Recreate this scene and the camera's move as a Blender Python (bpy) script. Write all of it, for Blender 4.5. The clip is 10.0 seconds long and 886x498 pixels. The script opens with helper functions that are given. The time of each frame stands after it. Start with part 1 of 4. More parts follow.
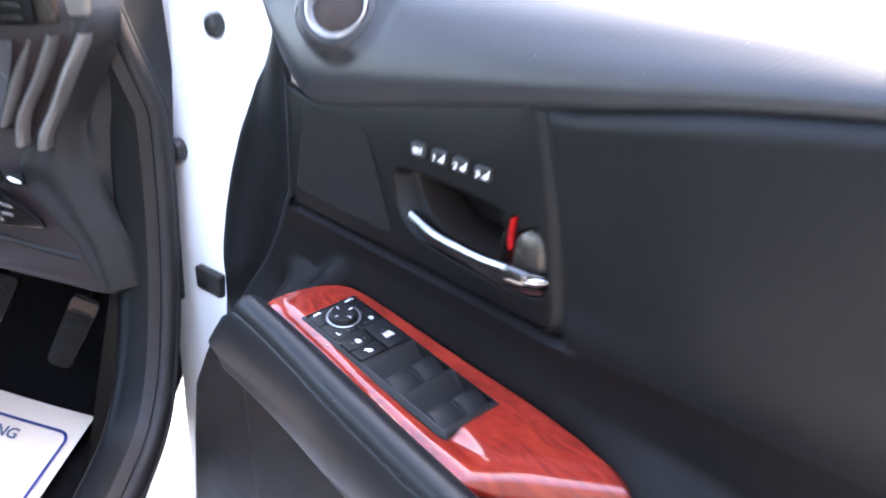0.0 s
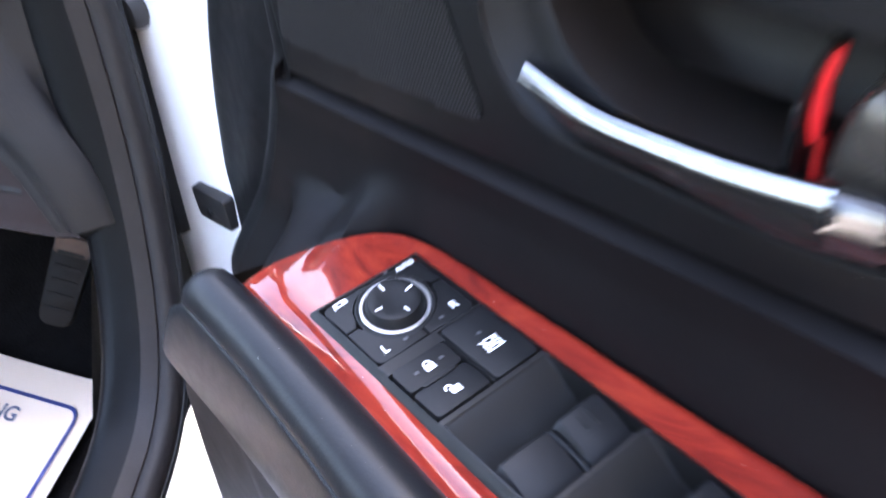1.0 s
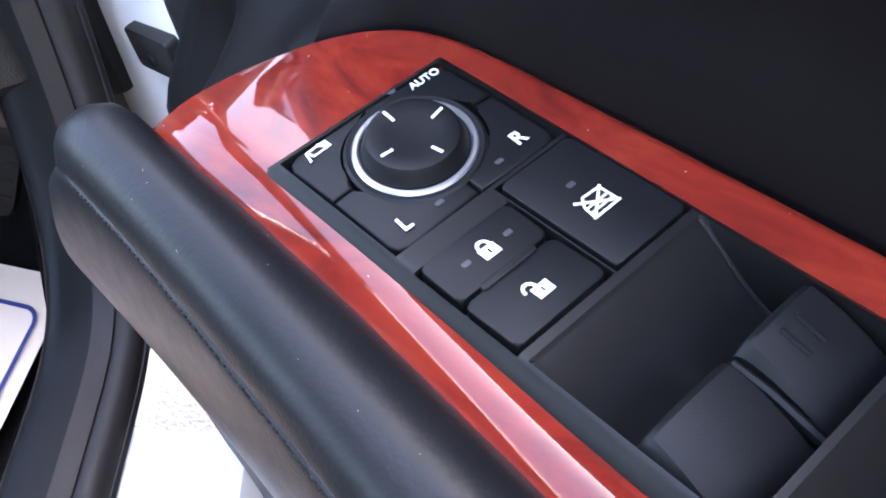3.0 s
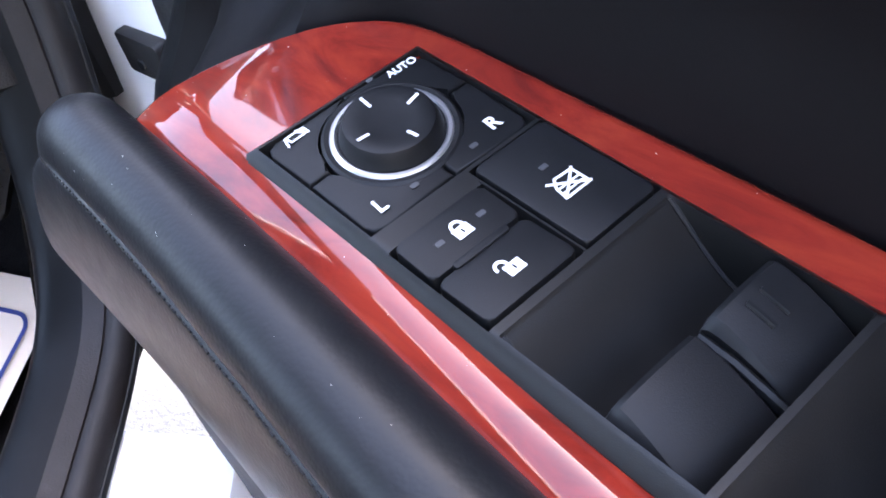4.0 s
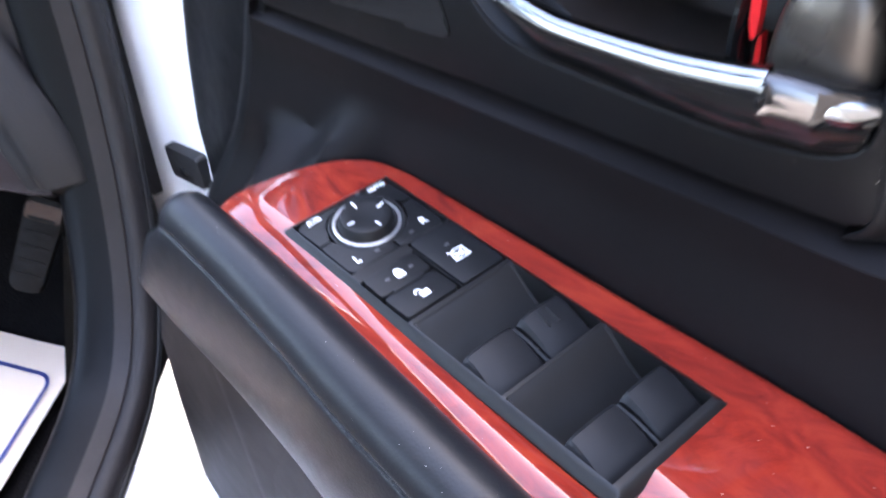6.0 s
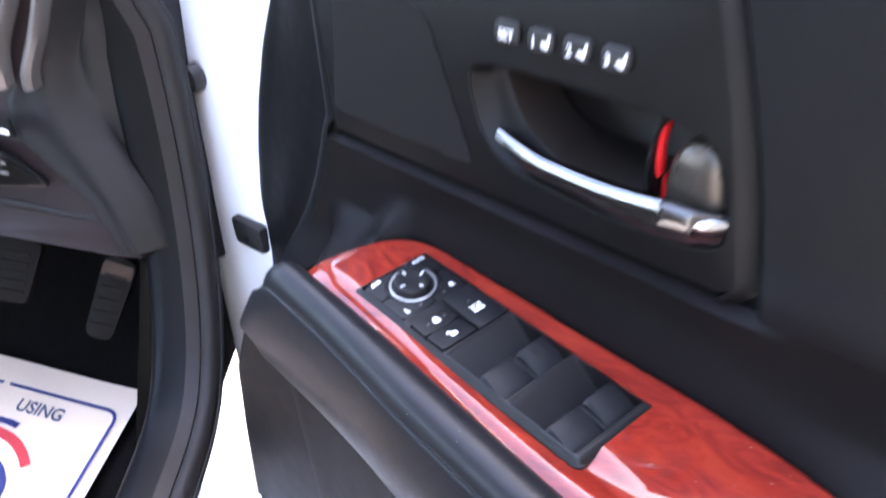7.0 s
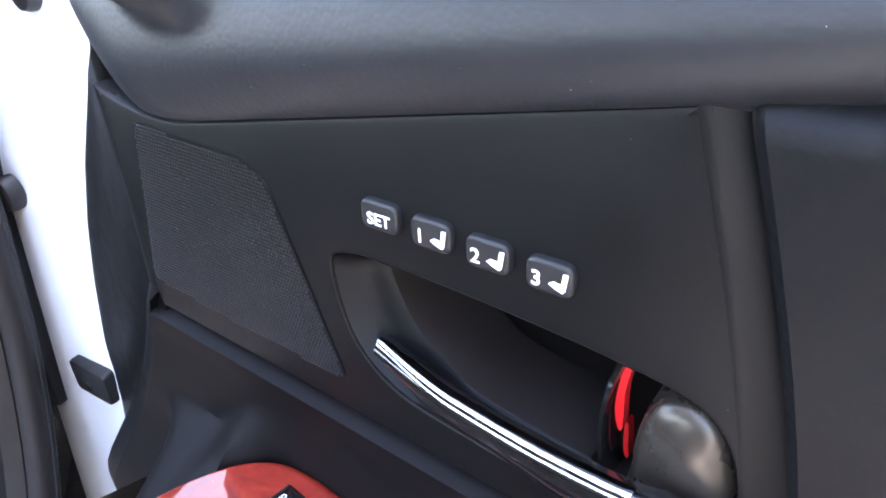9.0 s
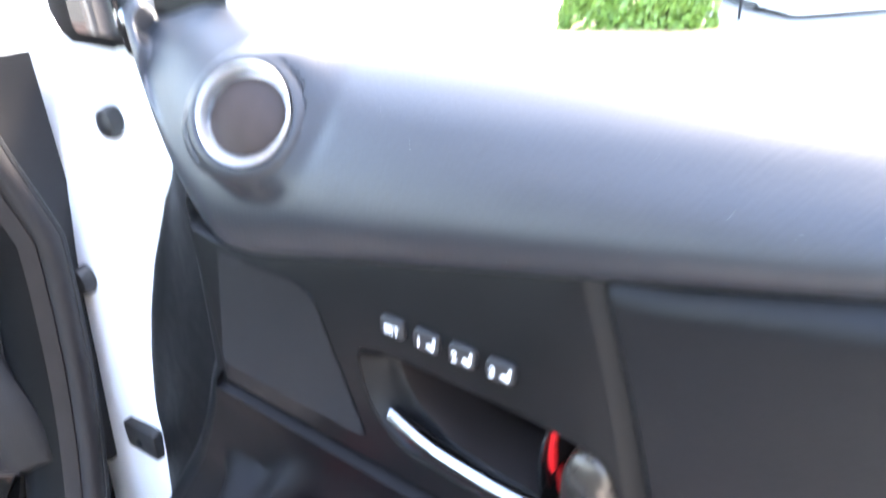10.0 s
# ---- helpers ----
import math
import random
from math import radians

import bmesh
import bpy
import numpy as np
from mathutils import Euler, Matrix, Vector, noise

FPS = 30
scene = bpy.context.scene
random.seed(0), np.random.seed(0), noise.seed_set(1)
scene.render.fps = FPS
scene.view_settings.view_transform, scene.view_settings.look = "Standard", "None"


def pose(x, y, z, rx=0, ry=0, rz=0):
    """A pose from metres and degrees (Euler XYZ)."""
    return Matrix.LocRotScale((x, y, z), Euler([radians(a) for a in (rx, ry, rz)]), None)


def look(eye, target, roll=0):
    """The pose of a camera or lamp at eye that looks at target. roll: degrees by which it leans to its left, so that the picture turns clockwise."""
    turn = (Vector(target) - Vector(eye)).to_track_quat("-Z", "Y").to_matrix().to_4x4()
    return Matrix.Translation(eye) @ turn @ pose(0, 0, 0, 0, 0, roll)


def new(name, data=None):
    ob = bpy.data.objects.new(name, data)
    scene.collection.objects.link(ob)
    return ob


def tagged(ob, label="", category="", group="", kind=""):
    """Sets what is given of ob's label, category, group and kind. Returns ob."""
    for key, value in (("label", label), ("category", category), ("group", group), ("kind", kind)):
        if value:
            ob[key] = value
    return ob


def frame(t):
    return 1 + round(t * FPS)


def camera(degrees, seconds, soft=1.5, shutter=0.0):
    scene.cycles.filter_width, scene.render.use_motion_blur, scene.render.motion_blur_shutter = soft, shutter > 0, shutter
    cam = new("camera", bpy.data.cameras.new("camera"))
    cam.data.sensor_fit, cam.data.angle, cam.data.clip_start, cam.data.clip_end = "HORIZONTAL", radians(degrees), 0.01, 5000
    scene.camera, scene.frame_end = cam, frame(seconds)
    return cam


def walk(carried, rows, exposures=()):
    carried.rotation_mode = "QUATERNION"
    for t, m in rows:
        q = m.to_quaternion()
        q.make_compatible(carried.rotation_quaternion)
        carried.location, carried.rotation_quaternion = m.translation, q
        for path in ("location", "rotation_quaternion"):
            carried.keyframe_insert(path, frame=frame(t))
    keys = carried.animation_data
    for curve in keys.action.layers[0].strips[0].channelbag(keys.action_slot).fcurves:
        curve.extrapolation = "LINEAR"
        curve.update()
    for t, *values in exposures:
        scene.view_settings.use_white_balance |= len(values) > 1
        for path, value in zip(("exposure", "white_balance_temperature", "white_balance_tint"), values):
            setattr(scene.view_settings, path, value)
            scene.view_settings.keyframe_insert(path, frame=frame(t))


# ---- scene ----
# ---------------------------------------------------------------- camera and light settings
cam = camera(62.0, 10.0, soft=1.8, shutter=0.9)
SKY, SUN = 0.15, 1.05
EXPOSURES = [(0.0, 4.78, 7100, 15), (1.0, 4.85, 7150, 16), (2.0, 4.68, 7150, 16), (4.5, 4.50, 7180, 17), (5.5, 4.70, 7180, 17), (7.0, 4.80, 7200, 18), (7.5, 4.80, 7150, 16), (8.0, 4.65, 7050, 13), (8.5, 4.65, 7050, 14), (9.0, 4.93, 7150, 17), (9.5, 5.36, 7130, 17), (10.0, 5.25, 7000, 12)]
PATH = [
    (0, (-0.0001, -0.0527, 1.2606), (0.0042, 0.7398, 0.8340), 2.42),
    (0.5, (-0.0040, 0.1190, 1.2016), (-0.0628, 0.8592, 0.6931), -2.94),
    (1, (-0.0247, 0.2219, 1.1254), (-0.1205, 0.9248, 0.5715), -6.49),
    (1.5, (-0.0436, 0.2657, 1.0867), (-0.1356, 0.9306, 0.4872), -7.66),
    (2, (-0.0496, 0.2929, 1.0650), (-0.1519, 0.9023, 0.4106), -10.64),
    (2.5, (-0.0510, 0.3012, 1.0513), (-0.1534, 0.8922, 0.3803), -11.39),
    (2.7, (-0.0512, 0.3024, 1.0474), (-0.1505, 0.8929, 0.3754), -10.99),
    (4, (-0.0470, 0.2960, 1.0421), (-0.1352, 0.8972, 0.3782), -10.35),
    (4.5, (-0.0460, 0.2909, 1.0447), (-0.1363, 0.8916, 0.3806), -10.34),
    (5, (-0.0424, 0.2676, 1.0553), (-0.1103, 0.8867, 0.4056), -7.81),
    (5.5, (-0.0291, 0.2390, 1.0885), (-0.0891, 0.8638, 0.4435), -6.89),
    (5.7, (-0.0259, 0.2192, 1.0962), (-0.0811, 0.8807, 0.4885), -5.55),
    (6.8, (-0.0204, 0.1255, 1.1697), (-0.1037, 0.8515, 0.6443), -5.46),
    (7, (-0.0213, 0.0972, 1.1879), (-0.0948, 0.8375, 0.6815), -4.68),
    (7.5, (-0.0214, 0.0645, 1.2440), (-0.0246, 0.8377, 0.7834), -2.78),
    (8, (-0.0153, 0.1477, 1.2391), (0.0372, 0.9628, 0.8611), -1.31),
    (8.5, (0.0001, 0.2193, 1.1913), (0.0285, 1.0254, 0.7921), -2.38),
    (9, (-0.0068, 0.2354, 1.1837), (0.0230, 1.0023, 0.7136), -2.90),
    (9.5, (-0.0063, 0.2119, 1.2030), (0.0051, 0.9814, 0.7365), -3.74),
    (10, (-0.0026, 0.1499, 1.2566), (0.0241, 0.9524, 0.8501), -2.77),
]
walk(cam, [(t, look(eye, target, roll)) for t, eye, target, roll in PATH], EXPOSURES)

# ---------------------------------------------------------------- light
SUN_FROM = Vector((0.50, 0.62, 0.95)).normalized()
world = bpy.data.worlds.new("sky")
scene.world = world
world.use_nodes = True
wn = world.node_tree.nodes
sky = wn.new("ShaderNodeTexSky")
sky.sky_type = "NISHITA"
sky.sun_disc = False
sky.sun_elevation = math.asin(SUN_FROM.z)
sky.sun_rotation = math.atan2(SUN_FROM.x, SUN_FROM.y)
sky.air_density, sky.dust_density, sky.ozone_density = 1.0, 2.5, 1.0
wn["Background"].inputs["Strength"].default_value = SKY
world.node_tree.links.new(sky.outputs[0], wn["Background"].inputs["Color"])
sun_data = bpy.data.lights.new("sun", "SUN")
sun_data.energy, sun_data.angle, sun_data.color = SUN, radians(14), (1.0, 0.96, 0.9)
sun = new("sun", sun_data)
sun.matrix_world = look(SUN_FROM * 30, (0, 0, 0))


# ---------------------------------------------------------------- materials
def material(name, color, rough=0.5, metal=0.0, grain=0.0, grain_size=0.001, leather=False, vary=0.12, vary_size=0.03,
             coat=0.0, spec=0.5, color2=None, bump=1.0):
    m = bpy.data.materials.new(name)
    m.use_nodes = True
    nt = m.node_tree
    n, li = nt.nodes, nt.links
    b = n["Principled BSDF"]
    b.inputs["Metallic"].default_value = metal
    b.inputs["Specular IOR Level"].default_value = spec
    b.inputs["Coat Weight"].default_value = coat
    b.inputs["Coat Roughness"].default_value = 0.03
    tc = n.new("ShaderNodeTexCoord")
    big = n.new("ShaderNodeTexNoise")
    big.inputs["Scale"].default_value = 1 / vary_size
    big.inputs["Detail"].default_value = 5
    li.new(tc.outputs["Object"], big.inputs["Vector"])
    mix = n.new("ShaderNodeMix")
    mix.data_type = "RGBA"
    c2 = color2 or tuple(min(1, c * (1 + 2 * vary) + 0.002) for c in color)
    c1 = color if color2 else tuple(c * (1 - vary) for c in color)
    mix.inputs["A"].default_value, mix.inputs["B"].default_value = (*c1, 1), (*c2, 1)
    li.new(big.outputs["Fac"], mix.inputs["Factor"])
    li.new(mix.outputs["Result"], b.inputs["Base Color"])
    rr = n.new("ShaderNodeMapRange")
    rr.inputs["To Min"].default_value, rr.inputs["To Max"].default_value = max(0, rough - 0.08), min(1, rough + 0.08)
    fine = n.new("ShaderNodeTexNoise")
    fine.inputs["Scale"].default_value = 3.1 / vary_size
    fine.inputs["Detail"].default_value = 4
    li.new(tc.outputs["Object"], fine.inputs["Vector"])
    li.new(fine.outputs["Fac"], rr.inputs["Value"])
    li.new(rr.outputs["Result"], b.inputs["Roughness"])
    if grain:
        bp = n.new("ShaderNodeBump")
        bp.inputs["Strength"].default_value = bump
        bp.inputs["Distance"].default_value = grain
        if leather:
            vo = n.new("ShaderNodeTexVoronoi")
            vo.feature = "SMOOTH_F1"
            vo.inputs["Scale"].default_value = 1 / grain_size
            vo.inputs["Smoothness"].default_value = 0.35
            warp = n.new("ShaderNodeTexNoise")
            warp.inputs["Scale"].default_value = 0.5 / grain_size
            add = n.new("ShaderNodeVectorMath")
            add.operation = "MULTIPLY_ADD"
            add.inputs[1].default_value = (grain_size * 0.6,) * 3
            li.new(tc.outputs["Object"], warp.inputs["Vector"])
            li.new(warp.outputs["Color"], add.inputs[0])
            li.new(tc.outputs["Object"], add.inputs[2])
            li.new(add.outputs[0], vo.inputs["Vector"])
            inv = n.new("ShaderNodeMath")
            inv.operation = "MULTIPLY"
            inv.inputs[1].default_value = -1
            li.new(vo.outputs["Distance"], inv.inputs[0])
            li.new(inv.outputs[0], bp.inputs["Height"])
        else:
            gr = n.new("ShaderNodeTexNoise")
            gr.inputs["Scale"].default_value = 1 / grain_size
            gr.inputs["Detail"].default_value = 3
            li.new(tc.outputs["Object"], gr.inputs["Vector"])
            li.new(gr.outputs["Fac"], bp.inputs["Height"])
        li.new(bp.outputs["Normal"], b.inputs["Normal"])
    return m


def burl_wood():
    """Red-stained burl veneer under thick clear lacquer."""
    m = material("red burl veneer", (0.36, 0.012, 0.008), 0.5, vary_size=0.02, coat=1.0, spec=0.05)
    n, li = m.node_tree.nodes, m.node_tree.links
    b = n["Principled BSDF"]
    b.inputs["Coat IOR"].default_value = 1.52
    tc = n.new("ShaderNodeTexCoord")
    mp = n.new("ShaderNodeMapping")
    mp.inputs["Scale"].default_value = (28, 70, 40)
    no = n.new("ShaderNodeTexNoise")
    no.inputs["Scale"].default_value = 1.0
    no.inputs["Detail"].default_value = 9
    no.inputs["Roughness"].default_value = 0.62
    no.inputs["Distortion"].default_value = 1.6
    cr = n.new("ShaderNodeValToRGB")
    e = cr.color_ramp.elements
    e[0].position, e[0].color = 0.30, (0.098, 0.0070, 0.0046, 1)
    e[1].position, e[1].color = 0.74, (0.26, 0.0280, 0.0120, 1)
    mid = e.new(0.5)
    mid.color = (0.187, 0.0145, 0.0080, 1)
    li.new(tc.outputs["Object"], mp.inputs["Vector"])
    li.new(mp.outputs["Vector"], no.inputs["Vector"])
    li.new(no.outputs["Fac"], cr.inputs["Fac"])
    li.new(cr.outputs["Color"], b.inputs["Base Color"])
    return m


LEATHER = material("black grained leather", (0.0064, 0.0069, 0.0083), 0.40, grain=0.00005, grain_size=0.0011, leather=True, vary=0.08, vary_size=0.02, spec=0.24)
PAD = material("black soft vinyl with leather grain", (0.0123, 0.0134, 0.0165), 0.45, grain=0.00009, grain_size=0.0021, leather=True, vary=0.12, vary_size=0.08, spec=0.38)
CARD = material("black soft touch door card", (0.0027, 0.0020, 0.0023), 0.55, grain=0.00002, grain_size=0.0009, leather=True, vary=0.15, vary_size=0.06, spec=0.12)
BEZEL = material("satin black hard plastic", (0.0025, 0.0025, 0.0029), 0.43, grain=0.00006, grain_size=0.0004, vary=0.15, vary_size=0.04, spec=0.16)
SWITCH = material("matt black switch plastic", (0.0052, 0.0053, 0.0060), 0.44, grain=0.00004, grain_size=0.0003, vary=0.2, vary_size=0.02, spec=0.20)
FRAME = material("dark grey switch surround", (0.0050, 0.0047, 0.0048), 0.40, grain=0.00004, grain_size=0.0003, vary=0.2, vary_size=0.02, spec=0.28)
KEYGREY = material("dark grey key plastic", (0.0125, 0.0125, 0.0135), 0.42, grain=0.00004, grain_size=0.0003, vary=0.12, vary_size=0.02, spec=0.4)
GLOSSY = material("glossy black plastic", (0.006, 0.006, 0.006), 0.12, vary=0.2)
RECESS = material("recess plastic", (0.0180, 0.0142, 0.0128), 0.40, grain=0.00004, grain_size=0.0004, vary=0.15, spec=0.25)
CHROME = material("chrome", (0.30, 0.32, 0.34), 0.12, metal=1.0, vary=0.02)
SATIN = material("satin silver", (0.80, 0.80, 0.80), 0.24, metal=0.9, vary=0.05)
RINGMET = material("brushed ring silver", (0.50, 0.50, 0.50), 0.32, metal=0.9, vary=0.04)
GUNMETAL = material("warm grey metallic paint", (0.055, 0.046, 0.038), 0.28, metal=0.6, grain=0.00003, grain_size=0.0003, vary=0.1)
MARK = material("white lettering", (0.82, 0.82, 0.82), 0.5, vary=0.02)
GREYMARK = material("unlit indicator window", (0.055, 0.055, 0.058), 0.3, vary=0.05)
REDMARK = material("red lock flag", (0.55, 0.008, 0.010), 0.4, vary=0.05)
WOOD = burl_wood()
RUBBER = material("black rubber", (0.009, 0.009, 0.010), 0.5, grain=0.0001, grain_size=0.001, vary=0.25, vary_size=0.03, spec=0.3)
FLOCK = material("black flocked seal", (0.0117, 0.0094, 0.0094), 0.55, grain=0.0001, grain_size=0.0006, vary=0.2, spec=0.35)
WHITE = material("white car paint", (0.8988, 0.8988, 0.8988), 0.4, coat=0.3, vary=0.02, vary_size=0.2)
PLUG = material("dark grey rubber plug", (0.017, 0.016, 0.016), 0.45, grain=0.0001, grain_size=0.001, vary=0.2)
DASH = material("charcoal dash plastic", (0.0095, 0.0088, 0.0093), 0.5, grain=0.0002, grain_size=0.0012, leather=True, vary=0.15, vary_size=0.05, spec=0.3)
DASHLOW = material("brownish black lower dash", (0.0165, 0.0100, 0.0108), 0.5, grain=0.0002, grain_size=0.0012, leather=True, vary=0.15, vary_size=0.05, spec=0.3)
KICK = material("blue-black kick panel", (0.0024, 0.0025, 0.0030), 0.40, grain=0.00005, grain_size=0.001, vary=0.2, vary_size=0.05, spec=0.14)
DARKSCREEN = material("dark glass panel", (0.055, 0.057, 0.060), 0.25, vary=0.1)
CARPET = material("black carpet", (0.005, 0.0045, 0.0045), 0.95, grain=0.002, grain_size=0.0025, vary=0.4, vary_size=0.02, spec=0.1)
PEDAL = material("worn pedal rubber", (0.0060, 0.0048, 0.0039), 0.6, grain=0.0002, grain_size=0.001, vary=0.3, vary_size=0.012, spec=0.2)
SCUFFLIT = material("scuff strip with brown highlight colour", (0.0100, 0.0072, 0.0072), 0.5, grain=0.0002, grain_size=0.0012, vary=0.2, vary_size=0.03, spec=0.3)
PEDALTOP = material("amber pedal top", (0.055, 0.021, 0.005), 0.5, vary=0.3, vary_size=0.006)
PAPER = material("cream paper", (0.86, 0.68, 0.53), 0.75, grain=0.0001, grain_size=0.001, vary=0.03, vary_size=0.08)
BLUEINK = material("blue print", (0.03, 0.042, 0.17), 0.6, vary=0.05)
REDINK = material("red print", (0.62, 0.05, 0.06), 0.6, vary=0.05)
INK = material("dark blue grey print", (0.10, 0.11, 0.17), 0.6, vary=0.05)
CONCRETE = material("pale concrete", (0.17, 0.17, 0.165), 0.85, grain=0.004, grain_size=0.01, vary=0.15, vary_size=1.2)
LEAF = material("hedge leaves", (0.06, 0.13, 0.02), 0.5, color2=(0.16, 0.24, 0.04), vary_size=0.4)
GRASS = material("grass", (0.10, 0.16, 0.03), 0.8, grain=0.02, grain_size=0.03, vary=0.3, vary_size=0.5)
GLASS = material("mirror glass", (0.75, 0.78, 0.80), 0.03, metal=1.0, vary=0.02)
TYRE = material("tyre", (0.02, 0.02, 0.02), 0.8, vary=0.2)
DARKGLASS = material("tinted glass", (0.02, 0.024, 0.026), 0.05, vary=0.1)
STUD = material("grille stud plastic", (0.0089, 0.0086, 0.0089), 0.45, vary=0.1)
TWMESH = material("brown-grey tweeter mesh", (0.024, 0.0165, 0.014), 0.45, spec=0.15, metal=0.0, grain=0.0001, grain_size=0.0006, vary=0.15, vary_size=0.01)
DARKCHROME = material("dark chrome", (0.075, 0.072, 0.072), 0.10, metal=0.9, vary=0.03)
INSERT = material("black leather insert", (0.0022, 0.0025, 0.0034), 0.48, grain=0.00012, grain_size=0.0022, leather=True, vary=0.12, vary_size=0.05, spec=0.18)
STRIPMET = material("brushed dash strip", (0.1755, 0.1599, 0.1495), 0.42, metal=0.6, vary=0.05)
BLOCKWALL = material("plain grey light-blocking wall", (0.085, 0.082, 0.080), 0.85, grain=0.002, grain_size=0.01, vary=0.25, vary_size=0.6)
HEADLINER = material("dark woven headliner", (0.045, 0.043, 0.042), 0.9, grain=0.0003, grain_size=0.001, vary=0.1, spec=0.1)
SOIL = material("sandy soil", (0.34, 0.24, 0.13), 0.9, grain=0.003, grain_size=0.01, vary=0.2, vary_size=0.1)
LINT = material("pale lint", (0.6, 0.58, 0.52), 0.8, vary=0.1)


# ---------------------------------------------------------------- mesh helpers
def part(name, bm, mat, parent=None, label="", angle=38, smooth=True):
    """One bmesh as one object under its thing."""
    bmesh.ops.remove_doubles(bm, verts=bm.verts, dist=1e-7)
    bmesh.ops.recalc_face_normals(bm, faces=bm.faces)
    me = bpy.data.meshes.new(name)
    bm.to_mesh(me)
    bm.free()
    me.materials.append(mat)
    if smooth:
        me.shade_smooth()
        me.set_sharp_from_angle(angle=radians(angle))
    ob = new(name, me)
    if parent is not None:
        ob.parent = parent
    return tagged(ob, label)


def thing(name, label, category, m=None, group="", kind=""):
    ob = new(name)
    ob.empty_display_size = 0.05
    if m is not None:
        ob.matrix_basis = m
    return tagged(ob, label, category, group, kind)


def loft(rows, close_u=False, caps=False):
    """Skin of equal rows of points."""
    bm = bmesh.new()
    vs = [[bm.verts.new(p) for p in r] for r in rows]
    for a, b in zip(vs, vs[1:]):
        k = len(a)
        for i in range(k if close_u else k - 1):
            j = (i + 1) % k
            bm.faces.new((a[i], a[j], b[j], b[i]))
    if caps:
        for r in (vs[0], vs[-1]):
            bm.faces.new(r)
    return bm


def prism(outline, z0, z1, to, bevel=0.0, seg=2, bottom=True):
    """Solid over a 2D outline between two heights, its top edge rounded; to maps (x, y, z) into place."""
    bm = bmesh.new()
    lo = [bm.verts.new((x, y, z0)) for x, y in outline]
    hi = [bm.verts.new((x, y, z1)) for x, y in outline]
    n = len(lo)
    top = bm.faces.new(hi)
    if bottom:
        bm.faces.new(lo[::-1])
    for i in range(n):
        bm.faces.new((lo[i], lo[(i + 1) % n], hi[(i + 1) % n], hi[i]))
    if bevel:
        bmesh.ops.bevel(bm, geom=list(top.edges), offset=bevel, segments=seg, affect="EDGES", profile=0.6)
    for v in bm.verts:
        v.co = to(*v.co)
    return bm


def rounded(x0, y0, x1, y1, r, n=4):
    pts = []
    for cx, cy, a in ((x1 - r, y1 - r, 0), (x0 + r, y1 - r, 90), (x0 + r, y0 + r, 180), (x1 - r, y0 + r, 270)):
        for i in range(n + 1):
            t = radians(a + 90 * i / n)
            pts.append((cx + r * math.cos(t), cy + r * math.sin(t)))
    return pts


def smooth_poly(pts, n=6, closed=True):
    """Catmull-Rom curve through a few control points of any dimension."""
    pts = [Vector(p) for p in pts]
    k = len(pts)
    out = []
    for i in range(k if closed else k - 1):
        g = lambda j: pts[j % k] if closed else pts[min(max(j, 0), k - 1)]
        a, b, c, d = g(i - 1), g(i), g(i + 1), g(i + 2)
        for s in range(n):
            t = s / n
            out.append(0.5 * ((2 * b) + (c - a) * t + (2 * a - 5 * b + 4 * c - d) * t * t + (3 * b - a - 3 * c + d) * t ** 3))
    if not closed:
        out.append(pts[-1])
    return [tuple(p) for p in out]


def round_corners(pts, r, n=4):
    """2D polygon with its corners rounded by r."""
    out = []
    k = len(pts)
    for i in range(k):
        p, a, b = Vector(pts[i]), Vector(pts[i - 1]), Vector(pts[(i + 1) % k])
        rr = min(r, (a - p).length * 0.45, (b - p).length * 0.45)
        s, e = p + (a - p).normalized() * rr, p + (b - p).normalized() * rr
        for j in range(n + 1):
            t = j / n
            out.append(tuple((1 - t) ** 2 * s + 2 * t * (1 - t) * p + t * t * e))
    return out


def tube(path, radius, k=10, taper=None, caps=True):
    """Round bar along a path; radius may be (across, up)."""
    path = [Vector(p) for p in path]
    ra, rb = radius if isinstance(radius, tuple) else (radius, radius)
    rows = []
    for i, p in enumerate(path):
        d = (path[min(i + 1, len(path) - 1)] - path[max(i - 1, 0)]).normalized()
        side = d.cross(Vector((0, 0, 1)))
        side = side.normalized() if side.length > 1e-4 else Vector((1, 0, 0))
        up = side.cross(d)
        f = taper(i / (len(path) - 1)) if taper else 1
        rows.append([p + side * (ra * f * math.cos(2 * math.pi * j / k)) + up * (rb * f * math.sin(2 * math.pi * j / k)) for j in range(k)])
    return loft(rows, True, caps)


def lathe(profile, m, k=40):
    """Turned shape: profile of (radius, height), about the local z of m."""
    rows = []
    for r, h in profile:
        rows.append([m @ Vector((r * math.cos(2 * math.pi * j / k), r * math.sin(2 * math.pi * j / k), h)) for j in range(k)])
    return loft(rows, True, True)


def lettering(name, text, size, m, mat, parent, label="", depth=0.00008):
    """Raised letters, flat in the xy plane of m, centred."""
    cu = bpy.data.curves.new(name, "FONT")
    cu.body, cu.size, cu.extrude = text, size, depth
    cu.align_x, cu.align_y = "CENTER", "CENTER"
    cu.offset = size * 0.018
    tmp = new(name + "_tmp", cu)
    bpy.context.view_layer.update()
    me = bpy.data.meshes.new_from_object(tmp.evaluated_get(bpy.context.evaluated_depsgraph_get()))
    bpy.data.objects.remove(tmp)
    bpy.data.curves.remove(cu)
    me.transform(m)
    me.materials.clear()
    me.materials.append(mat)
    ob = new(name, me)
    ob.parent = parent
    return tagged(ob, label)


def ease(a, b, x):
    t = min(1, max(0, (x - a) / (b - a)))
    return t * t * (3 - 2 * t)


